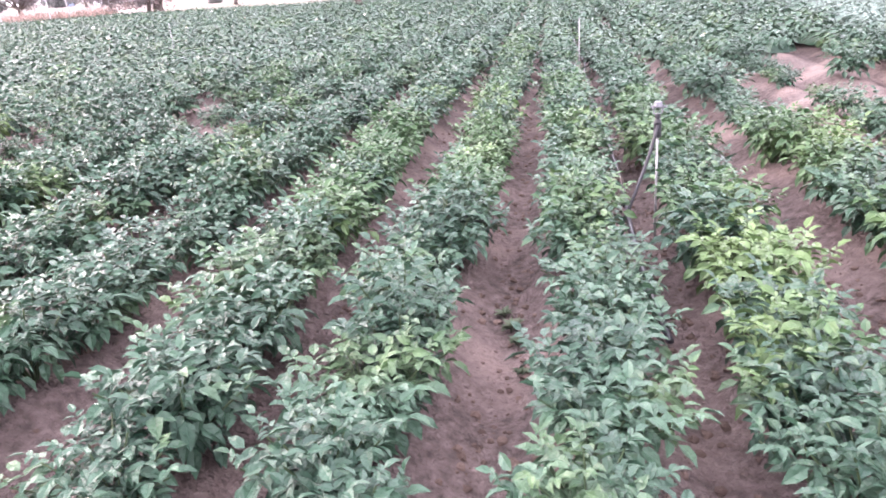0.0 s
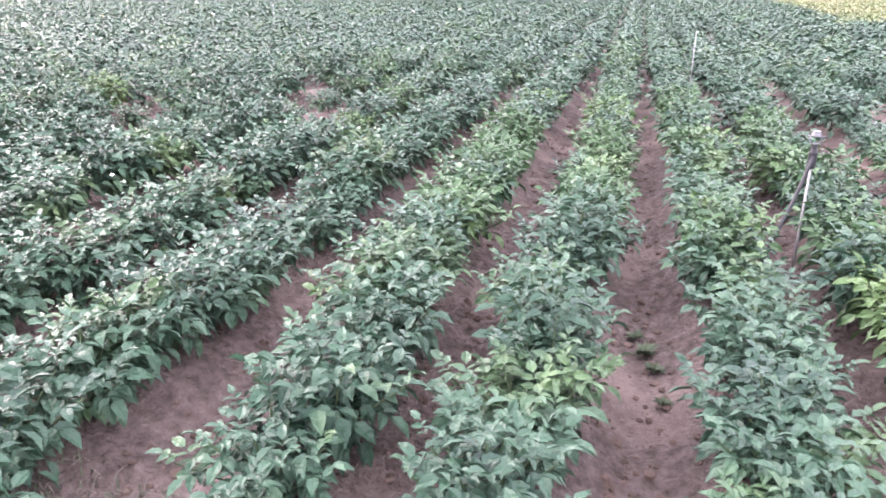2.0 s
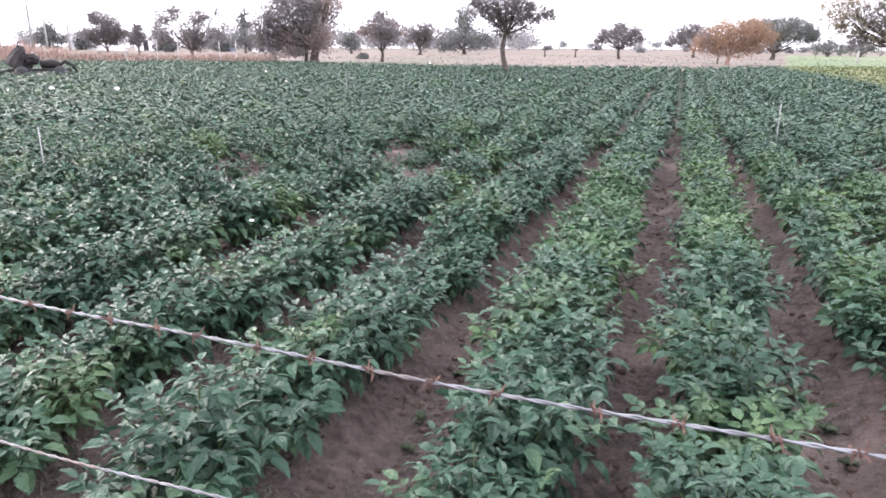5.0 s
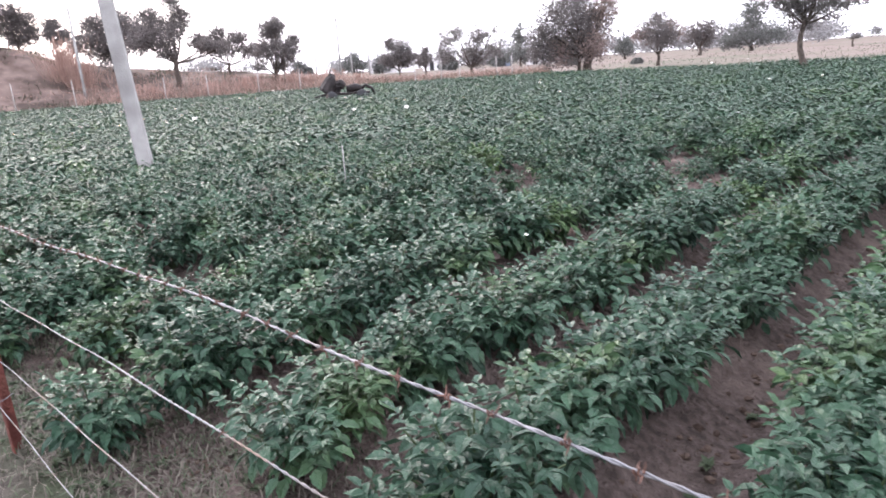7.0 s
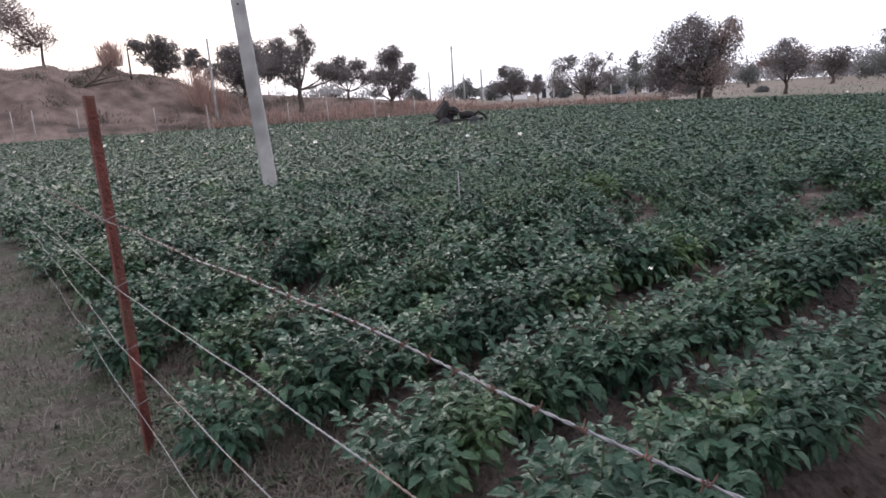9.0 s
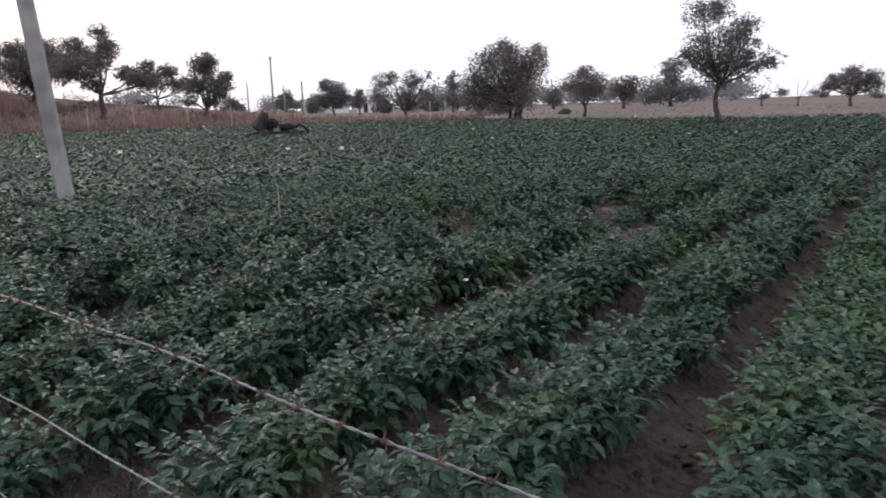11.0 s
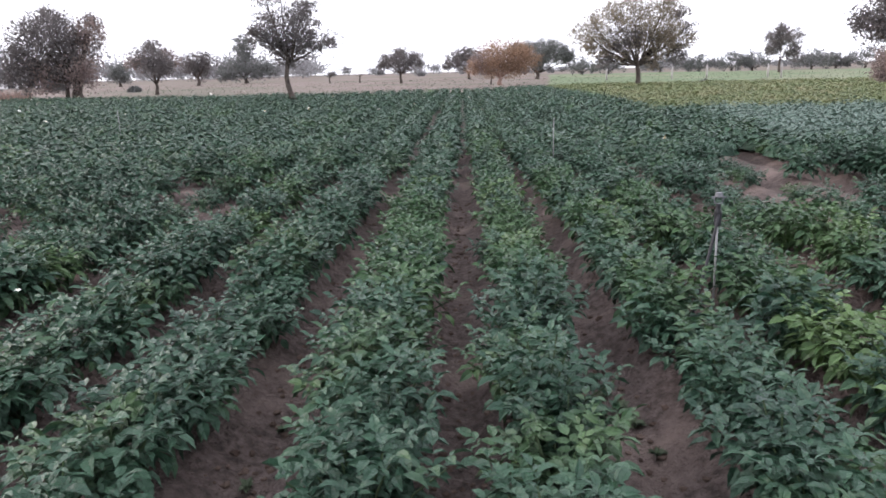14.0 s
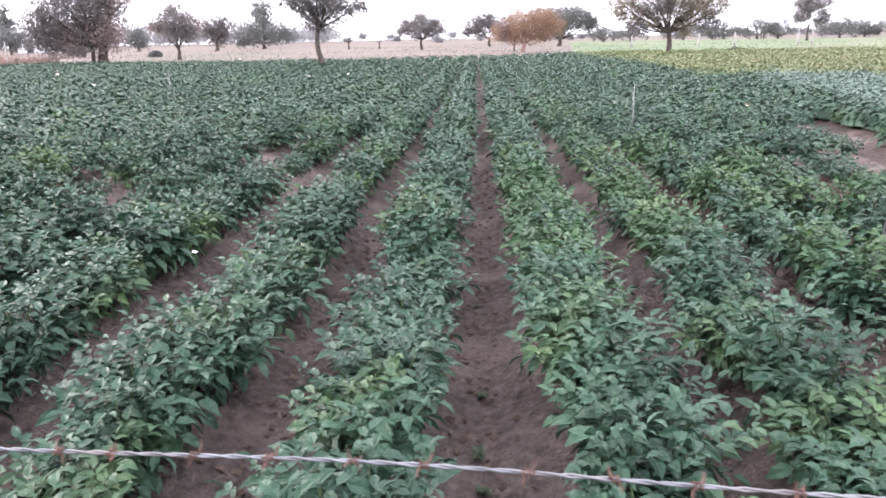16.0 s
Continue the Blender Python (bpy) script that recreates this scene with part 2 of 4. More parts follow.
def grain(x, y, k, s=0):
    """Uneven value noise of k cells a metre, about -1 to 1."""
    u, v = np.asarray(x, float) * k + 13.7 * s, np.asarray(y, float) * k - 5.3 * s
    i, j = np.floor(u), np.floor(v)
    f, g = u - i, v - j
    f, g = f * f * (3 - 2 * f), g * g * (3 - 2 * g)
    h = lambda a, b: np.modf(np.abs(np.sin(a * 127.1 + b * 311.7 + 17 * s) * 43758.5453))[0]  # noqa: E731
    return 2 * ((h(i, j) * (1 - f) + h(i + 1, j) * f) * (1 - g) + (h(i, j + 1) * (1 - f) + h(i + 1, j + 1) * f) * g) - 1


BANK_BEARING = [-180, -110, -80, -75.7, -73.7, -71.3, -68.8, -65, -61, -54, -49.5, -46, -40, 180]
BANK_HEIGHT = [5.5, 5.8, 5.7, 5.1, 5.2, 4.8, 4.2, 2.9, 2.2, 1.5, 0.8, 0.5, 0.0, 0.0]


def far_edge(x):
    return 37.0 + 0.75 * np.clip(x + 10, 0, 16) + 0.4 * np.sin(x * 0.4)


def left_edge(y):
    return -44.0 + 0.33 * np.maximum(y - 6, 0)


def in_field(x, y):
    return (y > 0.9) & (y < far_edge(x)) & (x > left_edge(y)) & (x < 26)


def ground_z(x, y):
    x, y = np.asarray(x, float), np.asarray(y, float)
    dx, dy = x - PLAN_X, y - PLAN_Y
    r = np.hypot(dx, dy)
    bearing = np.degrees(np.arctan2(dx, dy)) - NORTH
    bank = np.interp(bearing, BANK_BEARING, BANK_HEIGHT)
    rise = smooth(44, 60, r + 2.0 * wobble(x, y, 0.11))
    z = bank * rise * (1 + 0.10 * wobble(x, y, 0.35)) + 0.004 * np.clip(r - 62, 0, 400) * (1 - np.clip(bank / 3, 0, 1))
    z = z + rise * (0.34 * grain(x, y, 0.35, 4) + 0.34 * grain(x, y, 0.8, 5)) * np.clip(bank, 0, 1)
    z = z - 0.0055 * np.clip(x, -80, 80) * smooth(10, 45, r)
    field = smooth(0.85, 1.4, y) * (1 - smooth(0, 2, y - far_edge(x))) * smooth(-1, 1, x - left_edge(y)) * (1 - smooth(26, 28, x))
    u = np.interp(x - ROW_LEAN * y, FURROWS, np.arange(len(FURROWS)) - 0.5)
    ridge = 0.055 + 0.062 * np.cos(2 * np.pi * u) + 0.016 * grain(x, y, 2.1) + 0.015 * grain(x, y, 5.3, 1) + 0.013 * grain(x, y, 10.7, 2)
    z = z + field * (ridge - 0.03) + (1 - field) * (0.02 * grain(x, y, 0.8) + 0.014 * grain(x, y, 4.1, 3))
    return z


# ---- ground: one sheet to the horizon ----
def spread(fine0, fine1, step, grow, limit):
    mid = list(np.arange(fine0, fine1 + 1e-6, step))
    out, s, a = [], step, fine1
    while a < limit:
        s *= grow
        a += s
        out.append(a)
    low, s, a = [], step, fine0
    while a > -limit:
        s *= grow
        a -= s
        low.append(a)
    return np.array(low[::-1] + mid + out)


gx, gy = spread(-4.5, 2.2, 0.06, 1.095, 1800), spread(0.6, 5.5, 0.06, 1.095, 1800)
X, Y = np.meshgrid(gx, gy)
Z = ground_z(X, Y)
ny, nx = X.shape
gi = (np.arange(ny - 1)[:, None] * nx + np.arange(nx - 1)[None]).ravel()
quads = np.stack([gi, gi + 1, gi + nx + 1, gi + nx], -1)
cx, cy = (X[:-1, :-1] + X[1:, 1:]).ravel() / 2, (Y[:-1, :-1] + Y[1:, 1:]).ravel() / 2
cr, cb = np.hypot(cx - PLAN_X, cy - PLAN_Y), np.degrees(np.arctan2(cx - PLAN_X, cy - PLAN_Y)) - NORTH
kind_of = np.full(len(cx), 1)
kind_of[in_field(cx, cy)] = 0
kind_of[(cr > 42) & ~in_field(cx, cy)] = 2
kind_of[(cr > 42) & (cb < -47) & ~in_field(cx, cy)] = 3
kind_of[(cy > 47) & (cb > 9) & (cb < 60) & (cr < 150) & ~in_field(cx, cy)] = 4
ground = new("ground", mesh_of("ground", np.stack([X, Y, Z], -1), quads=quads, mats=[SOIL, VERGE, DRY, DUNE, MEADOW], smooth=True, mat_of=kind_of))
tagged(ground, "reddish-brown ridged field soil with a dry earth verge and sandy land beyond", "ground", kind="structure")

# ---- potato plants ----
LEAFLET = np.array([(0, 0, 0), (0.26, 0.25, 0.09), (0.62, 0.22, 0.06), (1, 0, -0.20), (0.62, -0.22, 0.06), (0.26, -0.25, 0.09), (0.5, 0, -0.03)])
LEAFLET_Q, LEAFLET_T = np.array([(0, 6, 2, 1), (0, 5, 4, 6)]), np.array([(6, 3, 2), (6, 4, 3)])
SIMPLE = np.array([(0, 0, 0), (0.42, 0.31, 0.07), (1, 0, -0.14), (0.42, -0.31, 0.07)])


def frames_from(ways, roll):
    """Turns that carry x to each way with z kept upward, then rolled."""
    x = ways / np.linalg.norm(ways, axis=1)[:, None]
    y = np.cross((0, 0, 1.0), x)
    y /= np.linalg.norm(y, axis=1)[:, None] + 1e-6
    z = np.cross(x, y)
    c, s = np.cos(roll)[:, None], np.sin(roll)[:, None]
    return np.stack([x, c * y + s * z, c * z - s * y], -1)


def plant_leaflets(rng, shoots, leaves, pairs, height, reach, size, stalk=1.0, calm=0.0):
    """Places, ways, sizes and rolls of all leaflets of one bush of leafy shoots, and its stems' lines."""
    P, W, S, lines = [], [], [], []
    turn = rng.uniform(0, 6.28)
    for n in range(shoots):
        phi, out = 2.39996 * n + turn + rng.uniform(-0.25, 0.25), reach * math.sqrt((n + 0.25) / shoots) * rng.uniform(0.85, 1.15)
        flat = np.array([math.cos(phi), math.sin(phi), 0.0])
        tip = height * (1 - 0.34 * (out / reach) ** 1.6) * rng.uniform(0.84, 1.12)
        u = np.linspace(0, 1, 5)[:, None]
        line = flat * (out * u ** 1.4) + np.array([0, 0, tip]) * u
        lines.append(line)
        for j in range(leaves):
            age = (j + 0.4) / leaves
            az = 2.39996 * j + phi + rng.uniform(-0.4, 0.4)
            way = np.array([math.cos(az), math.sin(az), 0.0]) + flat * (0.55 * out / reach)
            way /= np.linalg.norm(way) + 1e-6
            rise = radians((58 - 82 * age + rng.normal(0, 11)) * (1 - 0.45 * calm))
            way = way * math.cos(rise) + np.array([0, 0, math.sin(rise)])
            low = 1 - 0.60 * age
            base = flat * (out * low ** 1.4) + np.array([0, 0, tip * low])
            across = np.cross((0, 0, 1.0), way)
            across /= np.linalg.norm(across) + 1e-6
            length = size * stalk * (0.55 + 1.15 * age) * rng.uniform(0.85, 1.15)
            grown = 0.62 + 0.38 * min(1.0, 2.2 * age)
            P.append(base + way * length)
            W.append(way + (0, 0, -0.42 - 0.2 * age))
            S.append(size * grown * rng.uniform(0.98, 1.25))
            for k in range(pairs):
                for sgn in (-1, 1):
                    P.append(base + way * length * (0.66 - 0.40 * k) + (0, 0, -0.004 * k))
                    W.append(0.6 * way + sgn * across * rng.uniform(0.7, 1.0) + (0, 0, rng.uniform(-0.40, -0.05)))
                    S.append(size * grown * rng.uniform(0.78, 1.0) * (1 - 0.14 * k))
    P, W, S = np.array(P), np.array(W), np.array(S)
    P[:, 2] = np.maximum(P[:, 2], 0.015)
    return P, W, S, rng.normal(0, 0.42 - 0.24 * calm, len(P)), lines


def leaves_mesh(P, W, S, R, template):
    turn = frames_from(W, R)
    return P[:, None] + np.einsum("nij,mj->nmi", turn, template) * S[:, None, None]


rng = np.random.default_rng(7)
NEAR_KINDS, MID_KINDS, FAR_KINDS, NEXT_KINDS, LAST_KINDS = [], [], [], [], []
for k in range(10):
    P, W, S, R, lines = plant_leaflets(rng, 13, 8, 2, rng.uniform(0.25, 0.295), rng.uniform(0.185, 0.21), rng.uniform(0.052, 0.059))
    v = leaves_mesh(P, W, S, R, LEAFLET)
    off = (np.arange(len(P)) * 7)[:, None, None]
    fol = mesh_of("foliage", v, (LEAFLET_T[None] + off).reshape(-1, 3), (LEAFLET_Q[None] + off).reshape(-1, 4), [LEAF])
    st = Build()
    for line in lines:
        st.tube(line - (0, 0, 0.02), np.linspace(0.005, 0.0025, 5), 3, False)
    pale = fol.copy()
    pale.materials[0] = LEAF_LIGHT
    NEAR_KINDS.append((fol, st.done("stem", [STEM], True), pale))
for kinds, shoots, leaves, pairs, size, stalk, body in ((MID_KINDS, 14, 7, 2, 0.053, 1.0, 0), (FAR_KINDS, 14, 8, 0, 0.078, 0.65, 0.70), (NEXT_KINDS, 11, 5, 0, 0.088, 0.6, 0.72), (LAST_KINDS, 6, 4, 0, 0.118, 0.5, 0.74)):
    for k in range(10):
        height, reach = rng.uniform(0.24, 0.29), rng.uniform(0.19, 0.22)
        P, W, S, R, lines = plant_leaflets(rng, shoots, leaves, pairs, height, reach, size, stalk, 1.0 if body else 0.0)
        V = leaves_mesh(P, W, S, R, SIMPLE)
        if body:
            # close inner foliage as a lumpy mound under the outer leaves
            rings, sides = ((1.0, 0.05), (0.85, 0.55), (0.35, 0.95)), 6
            ring = np.array([[(math.cos(a) * f * (reach + 0.05) * g, math.sin(a) * f * (reach + 0.05) * g, z * height * rng.uniform(0.8, 1.12)) for a, g in zip(np.arange(sides) * 6.283 / sides, rng.uniform(0.82, 1.1, sides))] for f, z in rings]) * body
            nxt = np.roll(ring, -1, axis=1)
            V = np.concatenate([V] + [np.stack([ring[i], ring[i + 1], nxt[i + 1], nxt[i]], 1) for i in range(2)])
        kinds.append(V)

# spots where the soil lies bare: x, y, half width, half length
BARE = [(-2.6, 6.12, 0.08, 0.08), (-4.34, 5.57, 0.17, 0.14), (0.45, 2.6, 0.14, 0.3), (1.0, 2.92, 0.06, 0.08), (1.52, 5.84, 0.08, 0.12), (2.78, 9.0, 0.30, 0.62), (2.80, 7.1, 0.2, 0.25), (2.14, 6.9, 0.16, 0.15), (-3.9, 1.98, 0.14, 0.22), (-3.96, 2.78, 0.14, 0.18), (-3.47, 1.42, 0.08, 0.08), (-3.2, 1.86, 0.05, 0.06), (-6.17, 3.94, 0.12, 0.10), (-4.92, 3.03, 0.1, 0.08), (-3.42, 7.48, 0.16, 0.16)]


def lean_in(left, right, y):
    """How far the plants of a row lean over a furrow that they close, along its closed stretches."""
    left, right = round(float(left), 2), round(float(right), 2)
    shift = {-0.06: 0.035, -0.73: 0.02, -1.41: 0.04}.get(right, 0.0) - {-0.06: 0.03, 1.17: 0.06, 1.84: 0.05}.get(left, 0.0)
    if y < 3.1 or 4.25 < y < 4.8:
        return shift
    return shift + {0.55: 0.06, 1.17: 0.04}.get(right, 0.0) - {0.55: 0.06, 1.17: 0.02}.get(left, 0.0)


def weak(x, y):
    """Stunted plants stand on the fence side of each bare spot."""
    for a, b, w, h in BARE:
        if w < 0.15 and b < 4:
            continue
        dx, dy = PLAN_X - a, PLAN_Y - b
        d = math.hypot(dx, dy)
        along, aside = ((x - a) * dx + (y - b) * dy) / d, ((x - a) * dy - (y - b) * dx) / d
        if 0 < along < 0.24 * d and abs(aside) < w + 0.13:
            return True
    return False


near_list, mid_list, far_list, next_list, last_list = [], [], [], [], []
for left, right in zip(FURROWS[:-1], FURROWS[1:]):
    y = 0.62 + 0.25 * rng.random()
    while y < 62:
        dist_step = 0.25 if y < 5 else 0.30 if y < 18 else 0.37 if y < 30 else 0.47
        y += dist_step * rng.uniform(0.7, 1.3)
        lo, hi = left, right
        x = (lo + hi) / 2 + ROW_LEAN * y + rng.normal(0, 0.034) + lean_in(left, right, y)
        dx, dy = x - PLAN_X, y - PLAN_Y
        r, bearing = math.hypot(dx, dy), math.degrees(math.atan2(dx, dy)) - NORTH
        if not in_field(x, y) or (r > 7 and (bearing < -85 or bearing > 42)) or abs(x) > 45 or (y < 4 and x > 6):
            continue
        if y < (0.90 if x < -2.3 else 1.05) + 0.1 * rng.random():
            continue
        near_bare = min(max(abs(x - a) - w, abs(y - b) - h) for a, b, w, h in BARE)
        bare = near_bare < (0.0 if y < 3.6 else 0.05) or any(w > 0.15 and abs(x - a) < w + 0.15 and abs(y - b) < h + 0.15 for a, b, w, h in BARE)
        thin = float(wobble(np.array(x), np.array(y), 0.55, 0.7))
        if bare or rng.random() < 0.01 + (0.08 if thin < -0.6 else 0):
            continue
        size = (rng.uniform(1.06, 1.25) if y < 4.5 else rng.uniform(0.98, 1.30)) * (1.0 + 0.10 * thin) * min(max((hi - lo) / 0.67, 0.92), 1.06) * (1.1 if y > 6.5 else 0.97 if round(float(right), 2) == -0.06 else 1.0) * (0.66 if weak(x, y) else 0.85 if near_bare < 0.12 else 1.0)
        crop = 2 if (x > 3.6 + 0.10 * (y - 10.9) + 0.5 * rng.random() and 10.2 < y < 18.0 + 0.3 * rng.random()) else 1 if (x > 3.4 - 0.06 * (y - 22) and y >= 18) else 0
        u = x - ROW_LEAN * y
        if not crop and y > 2.0 and rng.random() < (0.5 if -0.75 < u < 1.9 and 3.3 < y < 7.5 else 0.2 if -0.75 < u < 3 and y < 12 else 0.06):
            crop = 3
        row = (x, y, size, rng.uniform(0, 2 * np.pi), int(rng.integers(10)), crop)
        if y < 5.8 and -5.3 < x < 2.6 and len(near_list) < 300 and crop in (0, 3):
            near_list.append(row)
        elif r < 9.5:
            mid_list.append(row)
        elif r < 18:
            far_list.append(row)
        elif r < 29:
            next_list.append(row)
        else:
            last_list.append(row)

for x, y, size, turn, k, crop in near_list:
    m = Matrix.Translation((x, y, float(ground_z(x, y)) - 0.01)) @ Matrix.Rotation(turn, 4, "Z")
    plant = thing("potato_plant", m @ Matrix.Diagonal((size, size, size * rng.uniform(0.88, 1.12), 1)), "bushy green potato plant with compound leaves on an earth ridge", "plant", "potato plants in the rows")
    part("foliage", NEAR_KINDS[k][2 if crop == 3 else 0], plant, "yellow-green leaves" if crop == 3 else "")
    part("stem", NEAR_KINDS[k][1], plant)


def crop_mesh(rows, kinds):
    """Vertices, quads and material numbers of many plants."""
    V, n = [], 0
    mats = []
    for x, y, size, turn, k, crop in rows:
        v = kinds[k]
        c, s = math.cos(turn), math.sin(turn)
        rot = np.array([(c, -s, 0), (s, c, 0), (0, 0, 1)]) * size
        V.append((v.reshape(-1, 3) @ rot.T + (x, y, float(ground_z(x, y)) - 0.01)).astype(np.float32))
        mats.append(np.full(len(v), crop))
    V = np.concatenate(V)
    return V, np.concatenate(mats)


V1, M1 = crop_mesh(mid_list, MID_KINDS)
V2, M2 = crop_mesh(far_list, FAR_KINDS)
V3, M3 = crop_mesh(next_list, NEXT_KINDS)
V4, M4 = crop_mesh(last_list, LAST_KINDS)
V = np.concatenate([V1, V2, V3, V4])
Q = np.arange(len(V)).reshape(-1, 4)[:, [0, 3, 2, 1]]
crop = new("potato_crop", mesh_of("potato_crop", V, quads=Q, mats=[LEAF, LEAF_YELLOW, LEAF_BLUE, LEAF_LIGHT], mat_of=np.concatenate([M1, M2, M3, M4])))
tagged(crop, "dense rows of green potato plants with a yellowing bed reaching the field's end", "crop", kind="stuff")

# ---- white flowers over the crop ----
fl = Build()
for k in range(5):
    a = k * 2 * np.pi / 5
    tip, l, r_ = [(q * math.cos(a + b), q * math.sin(a + b), h) for q, b, h in ((0.024, 0, 0.002), (0.016, 0.45, 0.005), (0.016, -0.45, 0.005))]
    fl.add([(0, 0, 0), l, tip, r_], q=[(0, 3, 2, 1)])
petal_mesh = fl.done("petals", [PETAL])
eye_b = Build()
eye_b.tube([(0, 0, 0.0), (0, 0, 0.008)], [0.005, 0.002], 5)
eye_mesh = eye_b.done("stamen", [FLOWER_EYE])
stalk_b = Build()
stalk_b.tube([(0, 0, -0.30), (0.01, 0, -0.15), (0, 0, 0)], 0.0022, 4)
stalk_mesh = stalk_b.done("stalk", [STEM])


def flower(x, y, z, size):
    f = thing("potato_flower", pose(x, y, z, rng.uniform(-35, 35), rng.uniform(-35, 35), rng.uniform(0, 360)) @ Matrix.Scale(size, 4), "small white potato flower on a thin stalk above the leaves", "flower", "white flowers in the crop")
    part("petals", petal_mesh, f, "white petals")
    part("stamen", eye_mesh, f, "yellow centre")
    part("stalk", stalk_mesh, f)


flower(-2.14, 2.91, 0.42, 0.6)
flower(1.75, 8.7, 0.45, 1.2)
flower(1.8, 8.9, 0.45, 1.2)
# drifts of bloom round the pole and along the field's end: x, y, how many, spread
for x0, y0, n, s in ((-16.6, 5.5, 5, 0.8), (-23.5, 7.3, 5, 1.6), (-20.4, 4.6, 1, 0.2), (-16.3, 7.9, 5, 0.7), (-22, 10.4, 2, 1.0), (-16.5, 10.1, 1, 0.2), (-24, 14.8, 2, 1.0), (-15.0, 12.8, 3, 0.5), (-12.0, 12.9, 1, 0.1), (-15.3, 19.5, 2, 1.0), (-22.8, 26.3, 3, 1.5), (-18, 34, 6, 2.5), (-27.6, 2.6, 1, 0.2), (-31, 16.5, 2, 1.5)):
    for k in range(n):
        x, y = x0 + rng.normal(0, s), y0 + rng.normal(0, s)
        if in_field(x, y):
            flower(x, y, float(ground_z(x, y)) + rng.uniform(0.45, 0.52), rng.uniform(2.2, 3.2))
for k in range(28):
    x, y = at_bearing(rng.uniform(-60, 12), rng.uniform(12, 36))
    if in_field(x, y) and y > 5:
        flower(x, y, float(ground_z(x, y)) + rng.uniform(0.44, 0.50), rng.uniform(1.7, 2.5))

# ---- barbed wire fence ----
FENCE_X, FENCE_Y, FENCE_SLOPE = -2.83, 0.740, -0.035
WIRE_Z = [(0.918, 0.042, -0.003), (0.677, 0.070, -0.001), (0.439, 0.082, 0.0), (0.222, 0.05, 0.0)]


def fence_y(x):
    return FENCE_Y + FENCE_SLOPE * (x - FENCE_X)


def wire_z(number, x):
    z, slope, curve = WIRE_Z[number]
    u = x - FENCE_X
    return z + np.where(u > 0, slope, 0.02) * u + np.where(u > 0, curve, 0.0) * u * u


def angle_post(x, height):
    post = thing("fence_post", pose(x, fence_y(x) + 0.016, -0.0, 0.4, -0.6, 0), "red-oxide angle iron fence post in the verge", "post", "fence posts")
    b = Build()
    w, t = 0.038, 0.005
    outline = [(0, 0), (w, 0), (w, t), (t, t), (t, w), (0, w)]
    n = len(outline)
    zs = (-0.25, 0.0, height * 0.5, height)
    v = [(px + 0.0015 * math.sin(9 * z + i), py, z) for z in zs for i, (px, py) in enumerate(outline)]
    q = [(r * n + i, r * n + (i + 1) % n, (r + 1) * n + (i + 1) % n, (r + 1) * n + i) for r in range(len(zs) - 1) for i in range(n)]
    top = (len(zs) - 1) * n
    q += [(top, top + 1, top + 2, top + 3), (top, top + 3, top + 4, top + 5)]
    b.add(v, q=q)
    part("angle_bar", b.done("angle_bar", [RUST]), post)
    lug = Build()
    lug.box(0.004, 0.018, -0.066, 0.004, height - 0.120, height - 0.106)
    part("lug", lug.done("lug", [GREY_WOOD]), post, "pale stub near the top")
    for number in range(4):
        tie = Build()
        a = np.linspace(0, 2 * np.pi, 13)
        zz = float(wire_z(number, x))
        tie.tube(np.stack([0.016 + 0.026 * np.cos(a), 0.014 + 0.030 * np.sin(a), zz + 0.006 * np.sin(2 * a)], -1), 0.0016, 4)
        part("tie", tie.done("tie", [WIRE]), post, "twisted wire tie")
    return post


for x, h in ((FENCE_X, 1.34), (1.75, 1.36), (-17.5, 1.3)):
    angle_post(x, h)

barb_b = Build()
a = np.linspace(0, 4 * np.pi, 17)
barb_b.tube(np.stack([np.linspace(-0.007, 0.007, 17), 0.0042 * np.cos(a), 0.0042 * np.sin(a)], -1), 0.0022, 5)
for w in ((0.005, 0.014, 0.013), (-0.004, -0.013, 0.014), (0.005, 0.011, -0.015), (-0.005, -0.014, -0.012)):
    barb_b.tube([(w[0], 0, 0), (w[0] * 1.6, w[1] * 0.6, w[2] * 0.6), (w[0] * 1.8, w[1], w[2])], [0.0019, 0.0017, 0.0006], 4)
barb_mesh = barb_b.done("barb", [BARB])

for number in range(4):
    x = np.concatenate([np.arange(-17.5, -4.2, 0.05), np.arange(-4.2, 1.76, 0.011)])
    sag = 0.0025 * np.sin(5.1 * x + number) + 0.0015 * np.sin(13 * x)
    line = np.stack([x, fence_y(x) - 0.004 + 0.003 * np.sin(4.3 * x + 2 * number), wire_z(number, x) + sag], -1)
    wire = thing("barbed_wire", Matrix.Identity(4), "slack galvanised wire twisted of two strands with rusty barbs" if number == 0 else "galvanised twisted fence wire with few barbs", "wire", "fence wires")
    for ph in (0, np.pi):
        b = Build()
        turn = 2 * np.pi * x / 0.040 + ph
        b.tube(line + np.stack([0 * x, 0.00095 * np.cos(turn), 0.00095 * np.sin(turn)], -1), 0.00095, 5)
        part("strand", b.done("strand", [WIRE], True), wire)
    gap = 0.054 if number == 0 else 0.9
    for xb in np.arange(-4.6 + 0.13 * number, 1.7, gap):
        xb = xb + rng.uniform(-0.008, 0.008)
        zb = np.interp(xb, x, line[:, 2])
        part("barb", barb_mesh, wire, m=pose(xb, float(np.interp(xb, x, line[:, 1])), float(zb), rng.uniform(0, 360), 0, 0) @ Matrix.Scale(0.46 if number == 0 else 0.34, 4))

